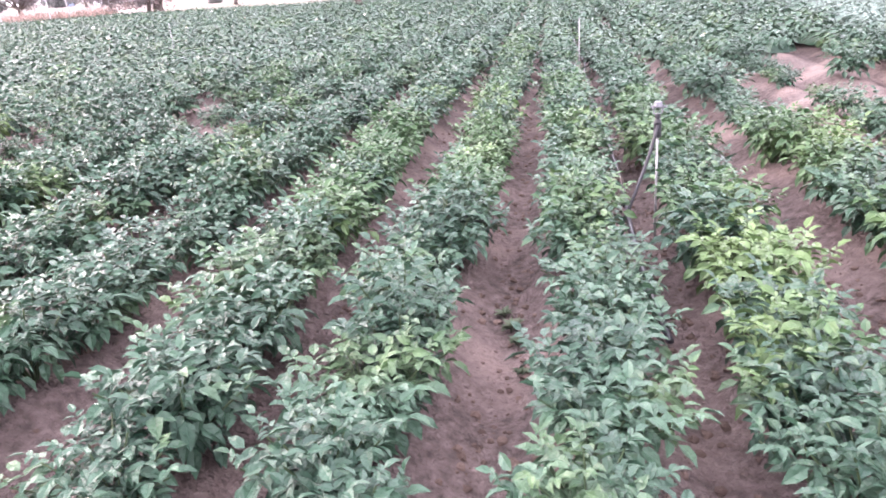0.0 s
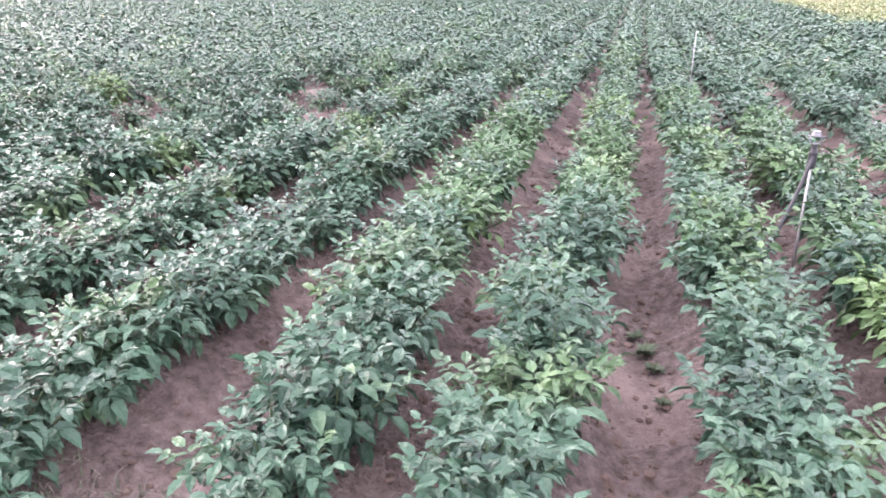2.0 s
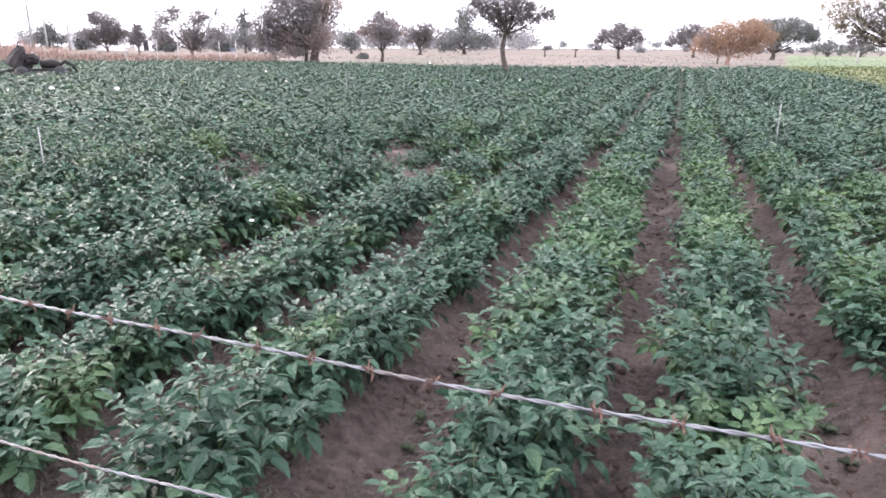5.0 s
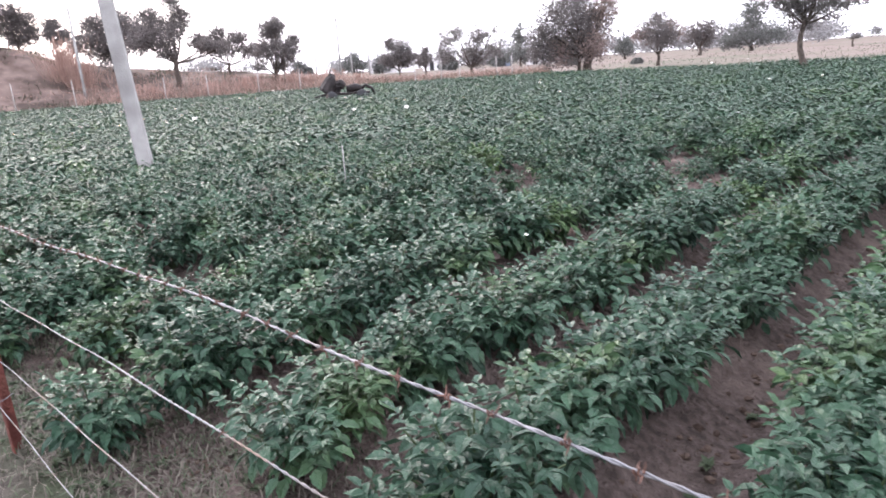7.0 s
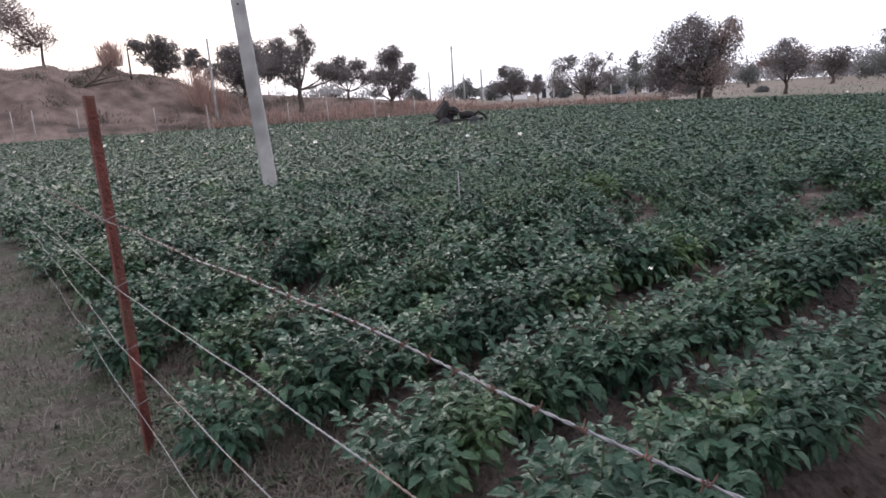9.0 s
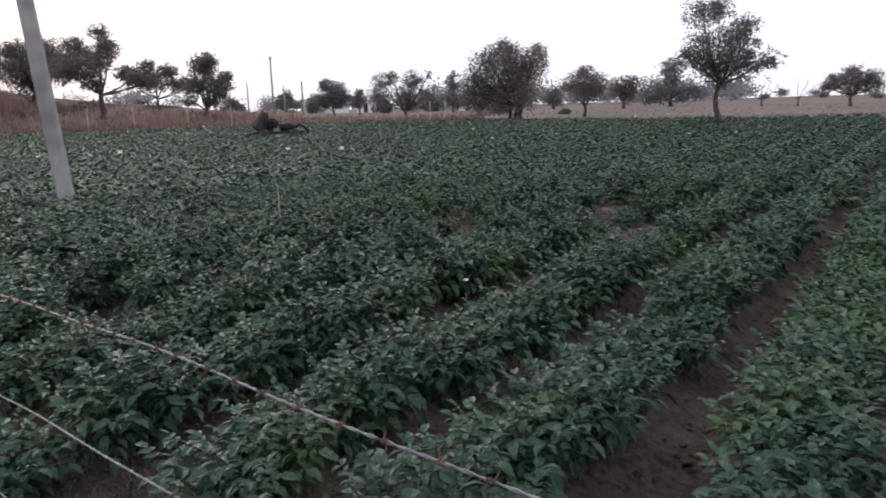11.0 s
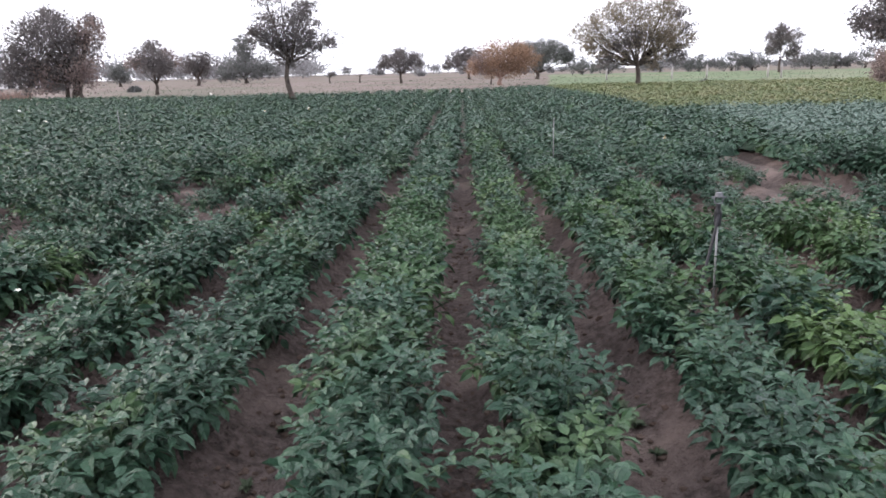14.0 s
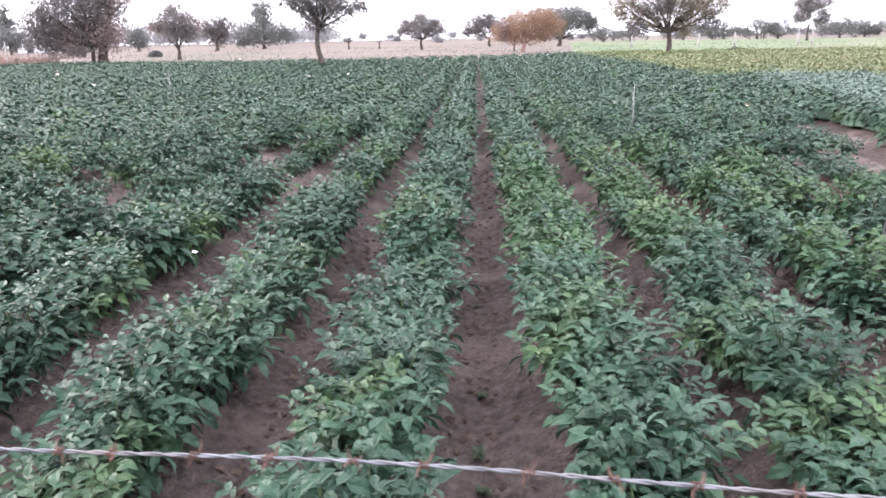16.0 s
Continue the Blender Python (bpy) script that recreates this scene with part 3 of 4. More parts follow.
# ---- verge: weeds, dry grass and clods ----
def blades(n, place, length, width, lean, mats, name, label, category):
    b = Build()
    base = place(n)
    a = rng.uniform(0, 2 * np.pi, n)
    L = length * rng.uniform(0.5, 1.2, n)
    out = lean * rng.uniform(0.2, 1.2, n)
    way = np.stack([np.cos(a), np.sin(a), 0 * a], -1)
    side = np.stack([-np.sin(a), np.cos(a), 0 * a], -1) * width * 0.5
    up = np.array([0, 0, 1.0])
    p0 = base
    p1 = base + way * (L * out * 0.4)[:, None] + up * (L * 0.6)[:, None]
    p2 = base + way * (L * out)[:, None] + up * (L * (1 - 0.35 * out))[:, None]
    V = np.stack([p0 - side, p0 + side, p1 + side * 0.8, p1 - side * 0.8, p2], 1).reshape(-1, 3)
    o = (np.arange(n) * 5)[:, None]
    ob = new(name, mesh_of(name, V, o + np.array([[3, 2, 4]]), o + np.array([[0, 1, 2, 3]]), mats, mat_of=rng.integers(0, len(mats), 2 * n)))
    return tagged(ob, label, category, kind="stuff")


def on_verge(n):
    x = rng.uniform(-8, 0.5, n)
    y = np.where(rng.random(n) < 0.5, rng.uniform(0.1, 1.6, n), rng.uniform(0.8, 1.5, n))
    keep = wobble(x, y, 2.3) + 0.5 * wobble(x, y, 7.1) + rng.normal(0, 0.3, n)
    x = np.where(keep < -0.25, x - 0.11 * np.sin(40 * x), x)
    return np.stack([x, y, ground_z(x, y) - 0.005], -1)


blades(28000, on_verge, 0.055, 0.0055, 1.5, [GRASS, GRASS, GRASS_GREEN], "verge_grass", "short dry grass and green weeds along the wire fence", "grass")

weed_leaves = Build()
for k in range(20):
    a, L = rng.uniform(0, 6.28), rng.uniform(0.025, 0.055)
    way = np.array([math.cos(a), math.sin(a), rng.uniform(0.3, 1.2)])[None]
    v = leaves_mesh(np.array([[0, 0, 0.01]]), way, np.array([L]), np.array([0.0]), LEAFLET)[0]
    weed_leaves.add(v, LEAFLET_T, LEAFLET_Q)
weed_mesh = weed_leaves.done("leaves", [GRASS_GREEN])
weed_stem_b = Build()
weed_stem_b.tube([(0, 0, -0.01), (0.003, 0, 0.03), (0.008, 0.004, 0.055)], [0.003, 0.002, 0.001], 4)
weed_stem = weed_stem_b.done("stem", [STEM])


def weed(x, y, size):
    w = thing("weed", pose(x, y, float(ground_z(x, y)), 0, 0, rng.uniform(0, 360)) @ Matrix.Scale(size, 4), "small green weed rooted in bare soil", "weed", "weeds")
    part("leaves", weed_mesh, w)
    part("stem", weed_stem, w)


for x, y, s in ((0.37, 2.81, 1.3), (0.41, 2.69, 1.0), (0.33, 2.92, 0.9), (0.45, 2.47, 0.8), (-0.92, 2.6, 0.7), (-0.9, 2.2, 0.8), (-1.0, 3.5, 0.5), (-0.88, 2.05, 0.7)):
    weed(x, y, s)
for k in range(60):
    x, y = rng.uniform(-6.5, -0.3), rng.uniform(0.45, 1.3)
    if x < -2.3 or y > 1.0:
        weed(x, y, rng.uniform(0.25, 0.6))
for k in range(70):
    x = rng.normal(-2.9, 0.55)
    weed(x, 0.82 + abs(rng.normal(0, 0.13)), rng.uniform(0.35, 0.8))

# loose clods in the furrows
ico_v = np.array([(0, 0, 1), (0.89, 0, 0.45), (0.28, 0.85, 0.45), (-0.72, 0.53, 0.45), (-0.72, -0.53, 0.45), (0.28, -0.85, 0.45), (0.72, 0.53, -0.45), (-0.28, 0.85, -0.45), (-0.89, 0, -0.45), (-0.28, -0.85, -0.45), (0.72, -0.53, -0.45), (0, 0, -1)])
ico_t = np.array([(0, 1, 2), (0, 2, 3), (0, 3, 4), (0, 4, 5), (0, 5, 1), (1, 6, 2), (2, 7, 3), (3, 8, 4), (4, 9, 5), (5, 10, 1), (2, 6, 7), (3, 7, 8), (4, 8, 9), (5, 9, 10), (1, 10, 6), (6, 11, 7), (7, 11, 8), (8, 11, 9), (9, 11, 10), (10, 11, 6)])
oct_v = np.array([(1, 0, 0), (0, 1, 0), (-1, 0, 0), (0, -1, 0), (0, 0, 1), (0, 0, -1)])
oct_t = np.array([(0, 1, 4), (1, 2, 4), (2, 3, 4), (3, 0, 4), (1, 0, 5), (2, 1, 5), (3, 2, 5), (0, 3, 5)])
cl = Build()
for k in range(7500):
    row = rng.integers(-4, 6)
    y = 1.1 + 6.0 * rng.random() ** 1.5
    x = FURROWS[np.searchsorted(FURROWS, -0.1) + row - 1] + ROW_LEAN * y + rng.normal(0, 0.085)
    s = 0.003 + 0.019 * rng.random() ** 3.2
    big = s > 0.007
    shape, faces = (ico_v, ico_t) if big else (oct_v, oct_t)
    cl.add(shape * rng.uniform(0.6, 1.2, (len(shape), 1)) * s * (1, 1, 0.7) + (x, y, float(ground_z(x, y)) + 0.2 * s), faces)
clods = new("soil_clods", cl.done("soil_clods", [CLOD]))
tagged(clods, "loose crumbling clods of red soil in the furrows", "soil", kind="stuff")


# ---- irrigation: pipe, sprinklers ----
pipe_b = Build()
py_ = np.linspace(2.75, 16, 60)
px_ = 1.155 - 0.07 * py_ + 0.02 * np.sin(1.3 * py_) + 0.01 * np.sin(3.1 * py_)
pipe_b.tube(np.stack([px_, py_, ground_z(px_, py_) + 0.012], -1), 0.0145, 8)
pipe = thing("irrigation_pipe", Matrix.Identity(4), "black plastic irrigation pipe lying along a furrow", "pipe")
part("tube", pipe_b.done("tube", [BLACK_PLASTIC], True), pipe)
for y in (3.0, 4.3, 9.0):
    c = Build()
    x = float(np.interp(y, py_, px_))
    c.tube([(x - 0.001, y - 0.03, float(ground_z(x, y)) + 0.012), (x, y + 0.03, float(ground_z(x, y)) + 0.012)], 0.021, 10)
    part("coupling", c.done("coupling", [BLACK_PLASTIC], True), pipe)


def sprinkler(x, y, height, head=True, hose_to=None, lean=0.0):
    z0 = float(ground_z(x, y))
    label = "slim sprinkler riser with grey-black head and black feed hose" if head else "slim bare sprinkler riser rod standing in the crop"
    s = thing("sprinkler", pose(x, y, z0, 0, lean, 0), label, "sprinkler", "sprinklers in the field")
    b = Build()
    b.tube([(0, 0, -0.1), (0, 0, height * 0.5), (0, 0, height)], [0.006, 0.0055, 0.005], 6)
    part("stake", b.done("stake", [STAKE], True), s)
    if head:
        h = Build()
        h.tube([(0, 0, height - 0.09), (0, 0, height - 0.085), (0, 0, height - 0.02), (0, 0, height)], [0.012, 0.018, 0.018, 0.010], 10)
        h.tube([(0, 0, height), (0, 0, height + 0.02)], [0.014, 0.012], 8)
        part("head", h.done("head", [HOSE]), s, "black sprinkler head")
        f = Build()
        f.tube([(-0.016, 0, height + 0.02), (-0.022, 0, height + 0.045), (-0.012, 0, height + 0.07), (0.012, 0, height + 0.07), (0.022, 0, height + 0.045), (0.016, 0, height + 0.02)], 0.0035, 5)
        f.tube([(0, 0, height + 0.055), (0, 0, height + 0.075)], [0.022, 0.016], 8)
        f.tube([(-0.03, 0.01, height + 0.05), (0.035, -0.01, height + 0.052)], 0.005, 5)
        part("spinner", f.done("spinner", [GREY_PLASTIC]), s, "grey spinner and bracket")
    if hose_to:
        tx, ty = hose_to[0] - x, hose_to[1] - y
        tz = float(ground_z(*hose_to)) - z0 + 0.02
        u = np.linspace(0, 1, 16)[:, None]
        p = (1 - u) ** 3 * np.array([0, -0.012, height - 0.03]) + 3 * u * (1 - u) ** 2 * np.array([tx * 0.25, ty * 0.2 - 0.012, height * 0.6]) + 3 * u * u * (1 - u) * np.array([tx * 0.85, ty * 0.8, height * 0.32]) + u ** 3 * np.array([tx, ty, tz])
        b = Build()
        b.tube(p, 0.008, 6)
        part("hose", b.done("hose", [HOSE], True), s, "black feed hose")
    return s


sprinkler(0.965, 3.70, 0.62, True, (0.76, 3.36), -1)
sprinkler(0.44, 8.47, 0.70, False)
sprinkler(-5.17, 4.13, 0.66, False)
sprinkler(-7.34, 12.68, 0.75, False)

# ---- roadside pole in the field ----
pole = thing("concrete_pole", pose(-8.985, 3.90, 0, 0, -3.6, 55), "tapered grey concrete electricity pole leaning in the crop", "pole")
pb = Build()
H = 7.6
pv, pq = [], []
levels = np.linspace(-0.6, H, 12)
for z in levels:
    f = (z + 0.6) / (H + 0.6)
    a, b, c = 0.090 - 0.026 * f, 0.072 - 0.018 * f, 0.012
    pv += [(a - c, -b, z), (a, -b + c, z), (a, b - c, z), (a - c, b, z), (-a + c, b, z), (-a, b - c, z), (-a, -b + c, z), (-a + c, -b, z)]
for i in range(len(levels) - 1):
    pq += [(8 * i + j, 8 * i + (j + 1) % 8, 8 * i + 8 + (j + 1) % 8, 8 * i + 8 + j) for j in range(8)]
top = 8 * (len(levels) - 1)
pb.add(pv, q=pq + [(top, top + 1, top + 2, top + 3), (top, top + 3, top + 4, top + 7), (top + 4, top + 5, top + 6, top + 7)])
part("shaft", pb.done("shaft", [CONCRETE]), pole)
for z in (2.62, 4.4):
    hb = Build()
    hb.tube([(0.02, -0.10 + 0.004 * z, z), (0.02, -0.135 + 0.004 * z, z)], 0.012, 8)
    part("bolt", hb.done("bolt", [OILY_IRON]), pole)


# ---- trees ----
def tree(name, label, bearing, dist, lobes, seed, mats=(CROWN,), trunk=0.10, fork=0.35, leaves=2600, leaf=0.13, bark=BARK, bend=0.0, sink=0.05, weights=None, droop=0.0, second=0.0, flat=0.85, shrink=1.0):
    """A tapered trunk, limbs to each lobe of the crown and many small leaf clumps. Lobes: across, up, radius, in thousandths of the distance."""
    leaves, leaf = int(leaves * 3.9), leaf * 0.90
    rg = np.random.default_rng(seed)
    x, y = at_bearing(bearing, dist)
    z = float(ground_z(x, y)) - sink
    t = thing(name, pose(x, y, z, 0, 0, -bearing - NORTH), label, "tree" if name == "tree" else "shrub")
    k = dist * 0.00082 * shrink
    L = np.array([(a * k, 0, b * k, r * k) for a, b, r in lobes])
    L[:, 1] = rg.uniform(-0.7, 0.7, len(L)) * L[:, 3]
    low = (L[:, 2] - L[:, 3]).min()
    centre = np.average(L[:, :3], axis=0, weights=L[:, 3])
    fz = max(centre[2] * fork, 0.12)
    b = Build()
    r0 = trunk * k * 34
    u = np.linspace(0, 1, 8)
    trunk_line = np.stack([bend * k * np.sin(u * 2.6) + 0.25 * r0 * np.sin(7 * u + seed), 0.1 * r0 * np.sin(5 * u), u * fz], -1)
    b.tube(trunk_line, r0 * (1.25 - 0.45 * u + 0.4 * (1 - u) ** 6), 9)
    part("trunk", b.done("trunk", [bark], True), t)
    b = Build()
    tip0 = trunk_line[-1]
    for a in L:
        end = a[:3] + np.array([0, 0, 0.25 * a[3]])
        mid = (tip0 + end) / 2 + np.array([0.12 * (end[0] - tip0[0]), 0, -0.10 * abs(end[0] - tip0[0])]) + rg.normal(0, 0.12 * a[3], 3)
        uu = np.linspace(0, 1, 7)[:, None]
        limb = (1 - uu) ** 2 * (tip0 - (0, 0, 0.12 * fz)) + 2 * uu * (1 - uu) * mid + uu ** 2 * end
        limb[1:-1] += rg.normal(0, 0.035 * a[3], (5, 3))
        b.tube(limb, r0 * np.linspace(0.50, 0.07, 7), 6)
        for _ in range(7):
            way = rg.normal(0, 1, 3)
            way /= np.linalg.norm(way)
            s = limb[rg.integers(3, 7)]
            e = a[:3] + way * a[3] * np.array([0.95, 0.95, 0.9])
            m = (s + e) / 2 + rg.normal(0, 0.12 * a[3], 3)
            b.tube([s, m, e], r0 * np.array([0.11, 0.06, 0.03]), 4, False)
    if second:
        b.tube([(-second * k, 0, -0.05), (-second * k * 0.8, 0, fz * 0.8), (-second * k, 0, centre[2])], [r0 * 0.5, r0 * 0.4, r0 * 0.25], 7)
    part("branchwork", b.done("branchwork", [bark], True), t)
    if leaves:
        share = L[:, 3] ** 2
        which = rg.choice(len(L), leaves, p=share / share.sum())
        # leaves sit in small sprays round twig ends
        sprays = max(leaves // 14, 1)
        sw = rg.choice(len(L), sprays, p=share / share.sum())
        way = rg.normal(0, 1, (sprays, 3))
        way /= np.linalg.norm(way, axis=1)[:, None]
        rad = np.minimum(np.abs(rg.normal(0.72, 0.28, sprays)), rg.uniform(0.9, 1.12, sprays))
        sc = L[sw, :3] + way * (rad * L[sw, 3])[:, None] * np.array([1, 1, flat])
        pick = rg.integers(0, sprays, leaves)
        P = sc[pick] + rg.normal(0, 1, (leaves, 3)) * (0.145 * L[sw[pick], 3])[:, None] * np.array([1, 1, 0.7])
        P[:, 2] -= droop * np.abs(rg.normal(0, 1, leaves)) * L[sw[pick], 3]
        P[:, 2] = np.maximum(P[:, 2], max(low, 0.02) * 0.8)
        W = rg.normal(0, 1, (leaves, 3)) + (0, 0, -0.4)
        S = leaf * rg.uniform(0.6, 1.5, leaves)
        V = leaves_mesh(P, W, S, rg.uniform(-1.5, 1.5, leaves), SIMPLE).reshape(-1, 3)
        side = np.array([sum(weights[:i]) for i in range(len(mats))]) if weights else None
        lobe_mat = np.zeros(len(L), int) if not weights else np.array([int(np.searchsorted(side, rg.random(), side="right") - 1) for _ in L])
        mo = lobe_mat[sw[pick]] if len(mats) > 1 else np.zeros(leaves, int)
        part("crown", mesh_of("crown", V, quads=np.arange(len(V)).reshape(-1, 4)[:, [0, 3, 2, 1]], mats=list(mats), mat_of=mo), t)
    return t


OLIVE = "haze-paled olive-leaved tree with a dark trunk beyond the field"
tree("tree", "slender haze-paled tree with a crooked dark trunk at the field's end", -11.4, 31, [(-30, 130, 36), (0, 98, 36), (36, 100, 28), (68, 105, 20), (-38, 182, 32), (-52, 115, 22), (-12, 190, 24), (8, 145, 24), (-8, 70, 16), (20, 124, 30), (28, 158, 24), (-22, 100, 30)], 1, trunk=0.115, fork=0.62, leaves=4200, leaf=0.085, bend=-9)
tree("tree", "wide old tree with brown dry foliage and hanging branches", -27.2, 47, [(-28, 110, 44), (-78, 85, 32), (4, 100, 44), (28, 118, 28), (-60, 120, 28), (-23, 62, 40), (-88, 54, 26), (12, 60, 30), (34, 132, 16), (-53, 56, 34), (-23, 140, 22), (-70, 44, 22)], 2, (CROWN, CROWN_BROWN), trunk=0.22, fork=0.42, leaves=6200, leaf=0.13, weights=(0.55, 0.45), droop=0.3, second=18, shrink=0.93)
tree("tree", OLIVE, -21.9, 62, [(-3, 55, 32), (-25, 55, 20), (22, 60, 20), (0, 76, 16), (10, 45, 22)], 3, (CROWN, CROWN_BROWN), trunk=0.08, leaves=2200, leaf=0.14, weights=(0.7, 0.3), shrink=0.96)
tree("tree", OLIVE, -18.9, 108, [(-12, 36, 20), (16, 34, 18), (0, 25, 22), (8, 44, 12)], 4, trunk=0.07, leaves=1200, leaf=0.24)
tree("tree", "far square-topped dark tree beyond the field", -24.4, 115, [(0, 26, 15), (-6, 18, 14), (6, 16, 14)], 5, (CROWN_GREEN,), trunk=0.06, leaves=900, leaf=0.24)
tree("tree", "tall grey-green tree with a rounded top above lower trees", -15.4, 120, [(0, 62, 20), (-18, 24, 22), (14, 24, 24), (38, 22, 18), (-36, 16, 15), (2, 44, 16)], 6, (CROWN_GREEN,), trunk=0.08, leaves=2400, leaf=0.26)
tree("tree", "low spreading umbrella-shaped tree on dry ground", -2.9, 88, [(-24, 38, 16), (0, 50, 17), (24, 42, 17), (-6, 36, 20), (14, 33, 16), (-32, 30, 10), (34, 32, 10)], 7, trunk=0.06, fork=0.5, leaves=2200, leaf=0.17, flat=0.7)
tree("tree", OLIVE, 2.6, 108, [(-20, 36, 18), (-34, 26, 12), (0, 42, 16), (14, 28, 16)], 8, trunk=0.06, fork=0.4, leaves=1500, leaf=0.22)
tree("tree", "low tree of rust-orange dry foliage with bare twigs on top", 5.1, 66, [(-30, 48, 24), (-4, 58, 28), (26, 58, 26), (50, 50, 20), (-44, 36, 15), (10, 38, 22), (-16, 34, 18), (34, 38, 18)], 9, (CROWN_ORANGE, CROWN_BROWN), trunk=0.10, fork=0.35, leaves=5200, leaf=0.125, bark=BARK_PINK, weights=(0.85, 0.15), droop=0.35)
tree("tree", "broad dark green tree behind a rust-orange one", 8.1, 96, [(-15, 46, 22), (15, 46, 26), (42, 42, 18), (-36, 50, 14), (52, 34, 12), (0, 30, 16)], 10, (CROWN_GREEN,), trunk=0.09, fork=0.3, leaves=4600, leaf=0.19)
tree("tree", "large golden-olive tree with a straight bare trunk", 15.9, 45, [(-22, 100, 38), (32, 100, 38), (-72, 98, 30), (-106, 108, 26), (62, 102, 32), (84, 114, 20), (0, 138, 44), (-50, 140, 38), (52, 146, 36), (-30, 66, 20), (28, 66, 20), (-66, 72, 18), (66, 78, 20), (-10, 180, 30), (50, 182, 24), (-90, 130, 18), (74, 138, 18), (0, 92, 34), (-44, 86, 28), (44, 88, 28), (-92, 84, 22), (-62, 58, 20), (72, 66, 22), (92, 92, 18), (30, 48, 16)], 11, (CROWN_GOLD, CROWN), trunk=0.13, fork=0.50, leaves=7600, leaf=0.105, weights=(0.75, 0.25), shrink=0.86)
tree("tree", "reddish-barked tree with drooping haze-paled branches beside the field", 33.2, 24, [(-34, 150, 36), (0, 165, 40), (-62, 160, 26), (26, 140, 40), (-20, 200, 40), (30, 205, 36)], 12, (CROWN,), trunk=0.19, fork=0.62, leaves=3000, leaf=0.085, bark=BARK_PINK, droop=0.3, shrink=0.8)
tree("shrub", "reddish dry bush beside a tree trunk", 32.6, 40, [(0, 55, 26), (14, 30, 24), (-8, 30, 18)], 13, (CROWN_BROWN,), trunk=0.05, leaves=1300, leaf=0.1, shrink=0.85)
tree("tree", OLIVE, 25.8, 118, [(-8, 62, 20), (16, 58, 20), (-12, 40, 15), (22, 34, 18), (0, 75, 12)], 14, trunk=0.05, fork=0.5, leaves=1700, leaf=0.24, shrink=0.87)
for bearing, dist, s, seed in ((11.6, 140, 16, 21), (13.6, 135, 20, 22), (17.5, 150, 22, 23), (20.3, 150, 15, 24), (22.6, 150, 18, 25), (24.0, 150, 17, 26), (27.9, 150, 18, 27), (29.4, 160, 13, 28), (31.2, 160, 18, 29), (20.8, 60, 4, 30), (-28.5, 90, 8, 31), (-23.5, 75, 6, 32)):
    tree("shrub", "far grey-green bush on the open land", bearing, dist, [(0, s, s), (-s, s * 0.7, s * 0.75), (s * 1.1, s * 0.8, s * 0.7)], seed, (CROWN_GREEN,), trunk=0.04, leaves=500, leaf=0.3 * dist / 150)
# left of the field and on the bank
tree("tree", "thin-crowned tree on top of the sandy bank", -76.9, 62, [(2, 42, 24), (-24, 62, 28), (-62, 72, 38), (-72, 42, 28), (-20, 30, 16), (-40, 96, 26), (-84, 92, 26)], 40, (CROWN_BROWN, CROWN), weights=(0.7, 0.3), trunk=0.05, fork=0.5, leaves=5200, leaf=0.13, shrink=1.15)
tree("tree", "dense dark tree on the sandy bank", -69.2, 60, [(-15, 46, 32), (12, 50, 26), (-42, 62, 16), (22, 26, 22), (0, 18, 20), (-5, 66, 20)], 41, trunk=0.06, leaves=2600, leaf=0.14, shrink=0.82)
tree("tree", "tall thin tree behind the sandy bank", -67.0, 66, [(0, 66, 16), (20, 48, 13), (32, 28, 14), (-6, 50, 12), (6, 40, 12)], 42, trunk=0.05, leaves=1500, leaf=0.14, shrink=0.84)
tree("tree", "broad dark tree by the field's edge", -63.4, 57, [(0, 62, 40), (-32, 50, 32), (36, 56, 40), (62, 62, 30), (20, 86, 26), (-22, 84, 22), (-5, 30, 30)], 43, trunk=0.1, leaves=4200, leaf=0.15, shrink=0.87)
tree("tree", "crooked dark tree with a forked trunk by the bank", -59.2, 52, [(-12, 92, 30), (-32, 122, 22), (8, 148, 18), (20, 122, 20), (-50, 82, 24), (58, 72, 16), (84, 66, 15), (-12, 64, 20), (6, 108, 22)], 44, trunk=0.13, fork=0.5, leaves=3800, leaf=0.12, shrink=0.9)
tree("tree", "low spreading dark tree by the bank", -55.4, 60, [(-30, 52, 24), (0, 46, 26), (22, 62, 16), (-50, 58, 14), (42, 36, 22), (-10, 72, 12), (62, 40, 12)], 45, trunk=0.07, fork=0.3, leaves=2800, leaf=0.14, shrink=0.93)
tree("tree", "upright dark tree with a rounded crown by the bank", -52.0, 52, [(0, 98, 26), (22, 62, 24), (-10, 66, 20), (36, 78, 14), (-24, 42, 12), (12, 110, 14), (10, 40, 14)], 46, trunk=0.12, fork=0.35, leaves=3200, leaf=0.12, shrink=0.95)
tree("tree", OLIVE, -42.2, 52, [(0, 56, 24), (-12, 70, 12), (15, 46, 18), (-20, 42, 14), (2, 40, 16)], 47, trunk=0.06, fork=0.5, leaves=2000, leaf=0.12)
tree("tree", OLIVE, -40.1, 90, [(0, 30, 15), (2, 42, 8), (-6, 24, 12)], 48, trunk=0.05, leaves=900, leaf=0.18)
tree("tree", "ragged dark tree with gaps in its crown", -36.4, 70, [(-40, 62, 20), (-20, 74, 12), (15, 66, 20), (0, 42, 24), (40, 42, 18), (-45, 38, 18), (42, 76, 9), (10, 30, 20)], 49, trunk=0.09, fork=0.3, leaves=2800, leaf=0.14)
tree("tree", "tall narrow grey-green tree in the distance", -32.5, 112, [(0, 56, 12), (0, 42, 13), (-5, 22, 18), (15, 20, 15), (2, 66, 8)], 50, (CROWN_GREEN,), trunk=0.05, leaves=1300, leaf=0.22)
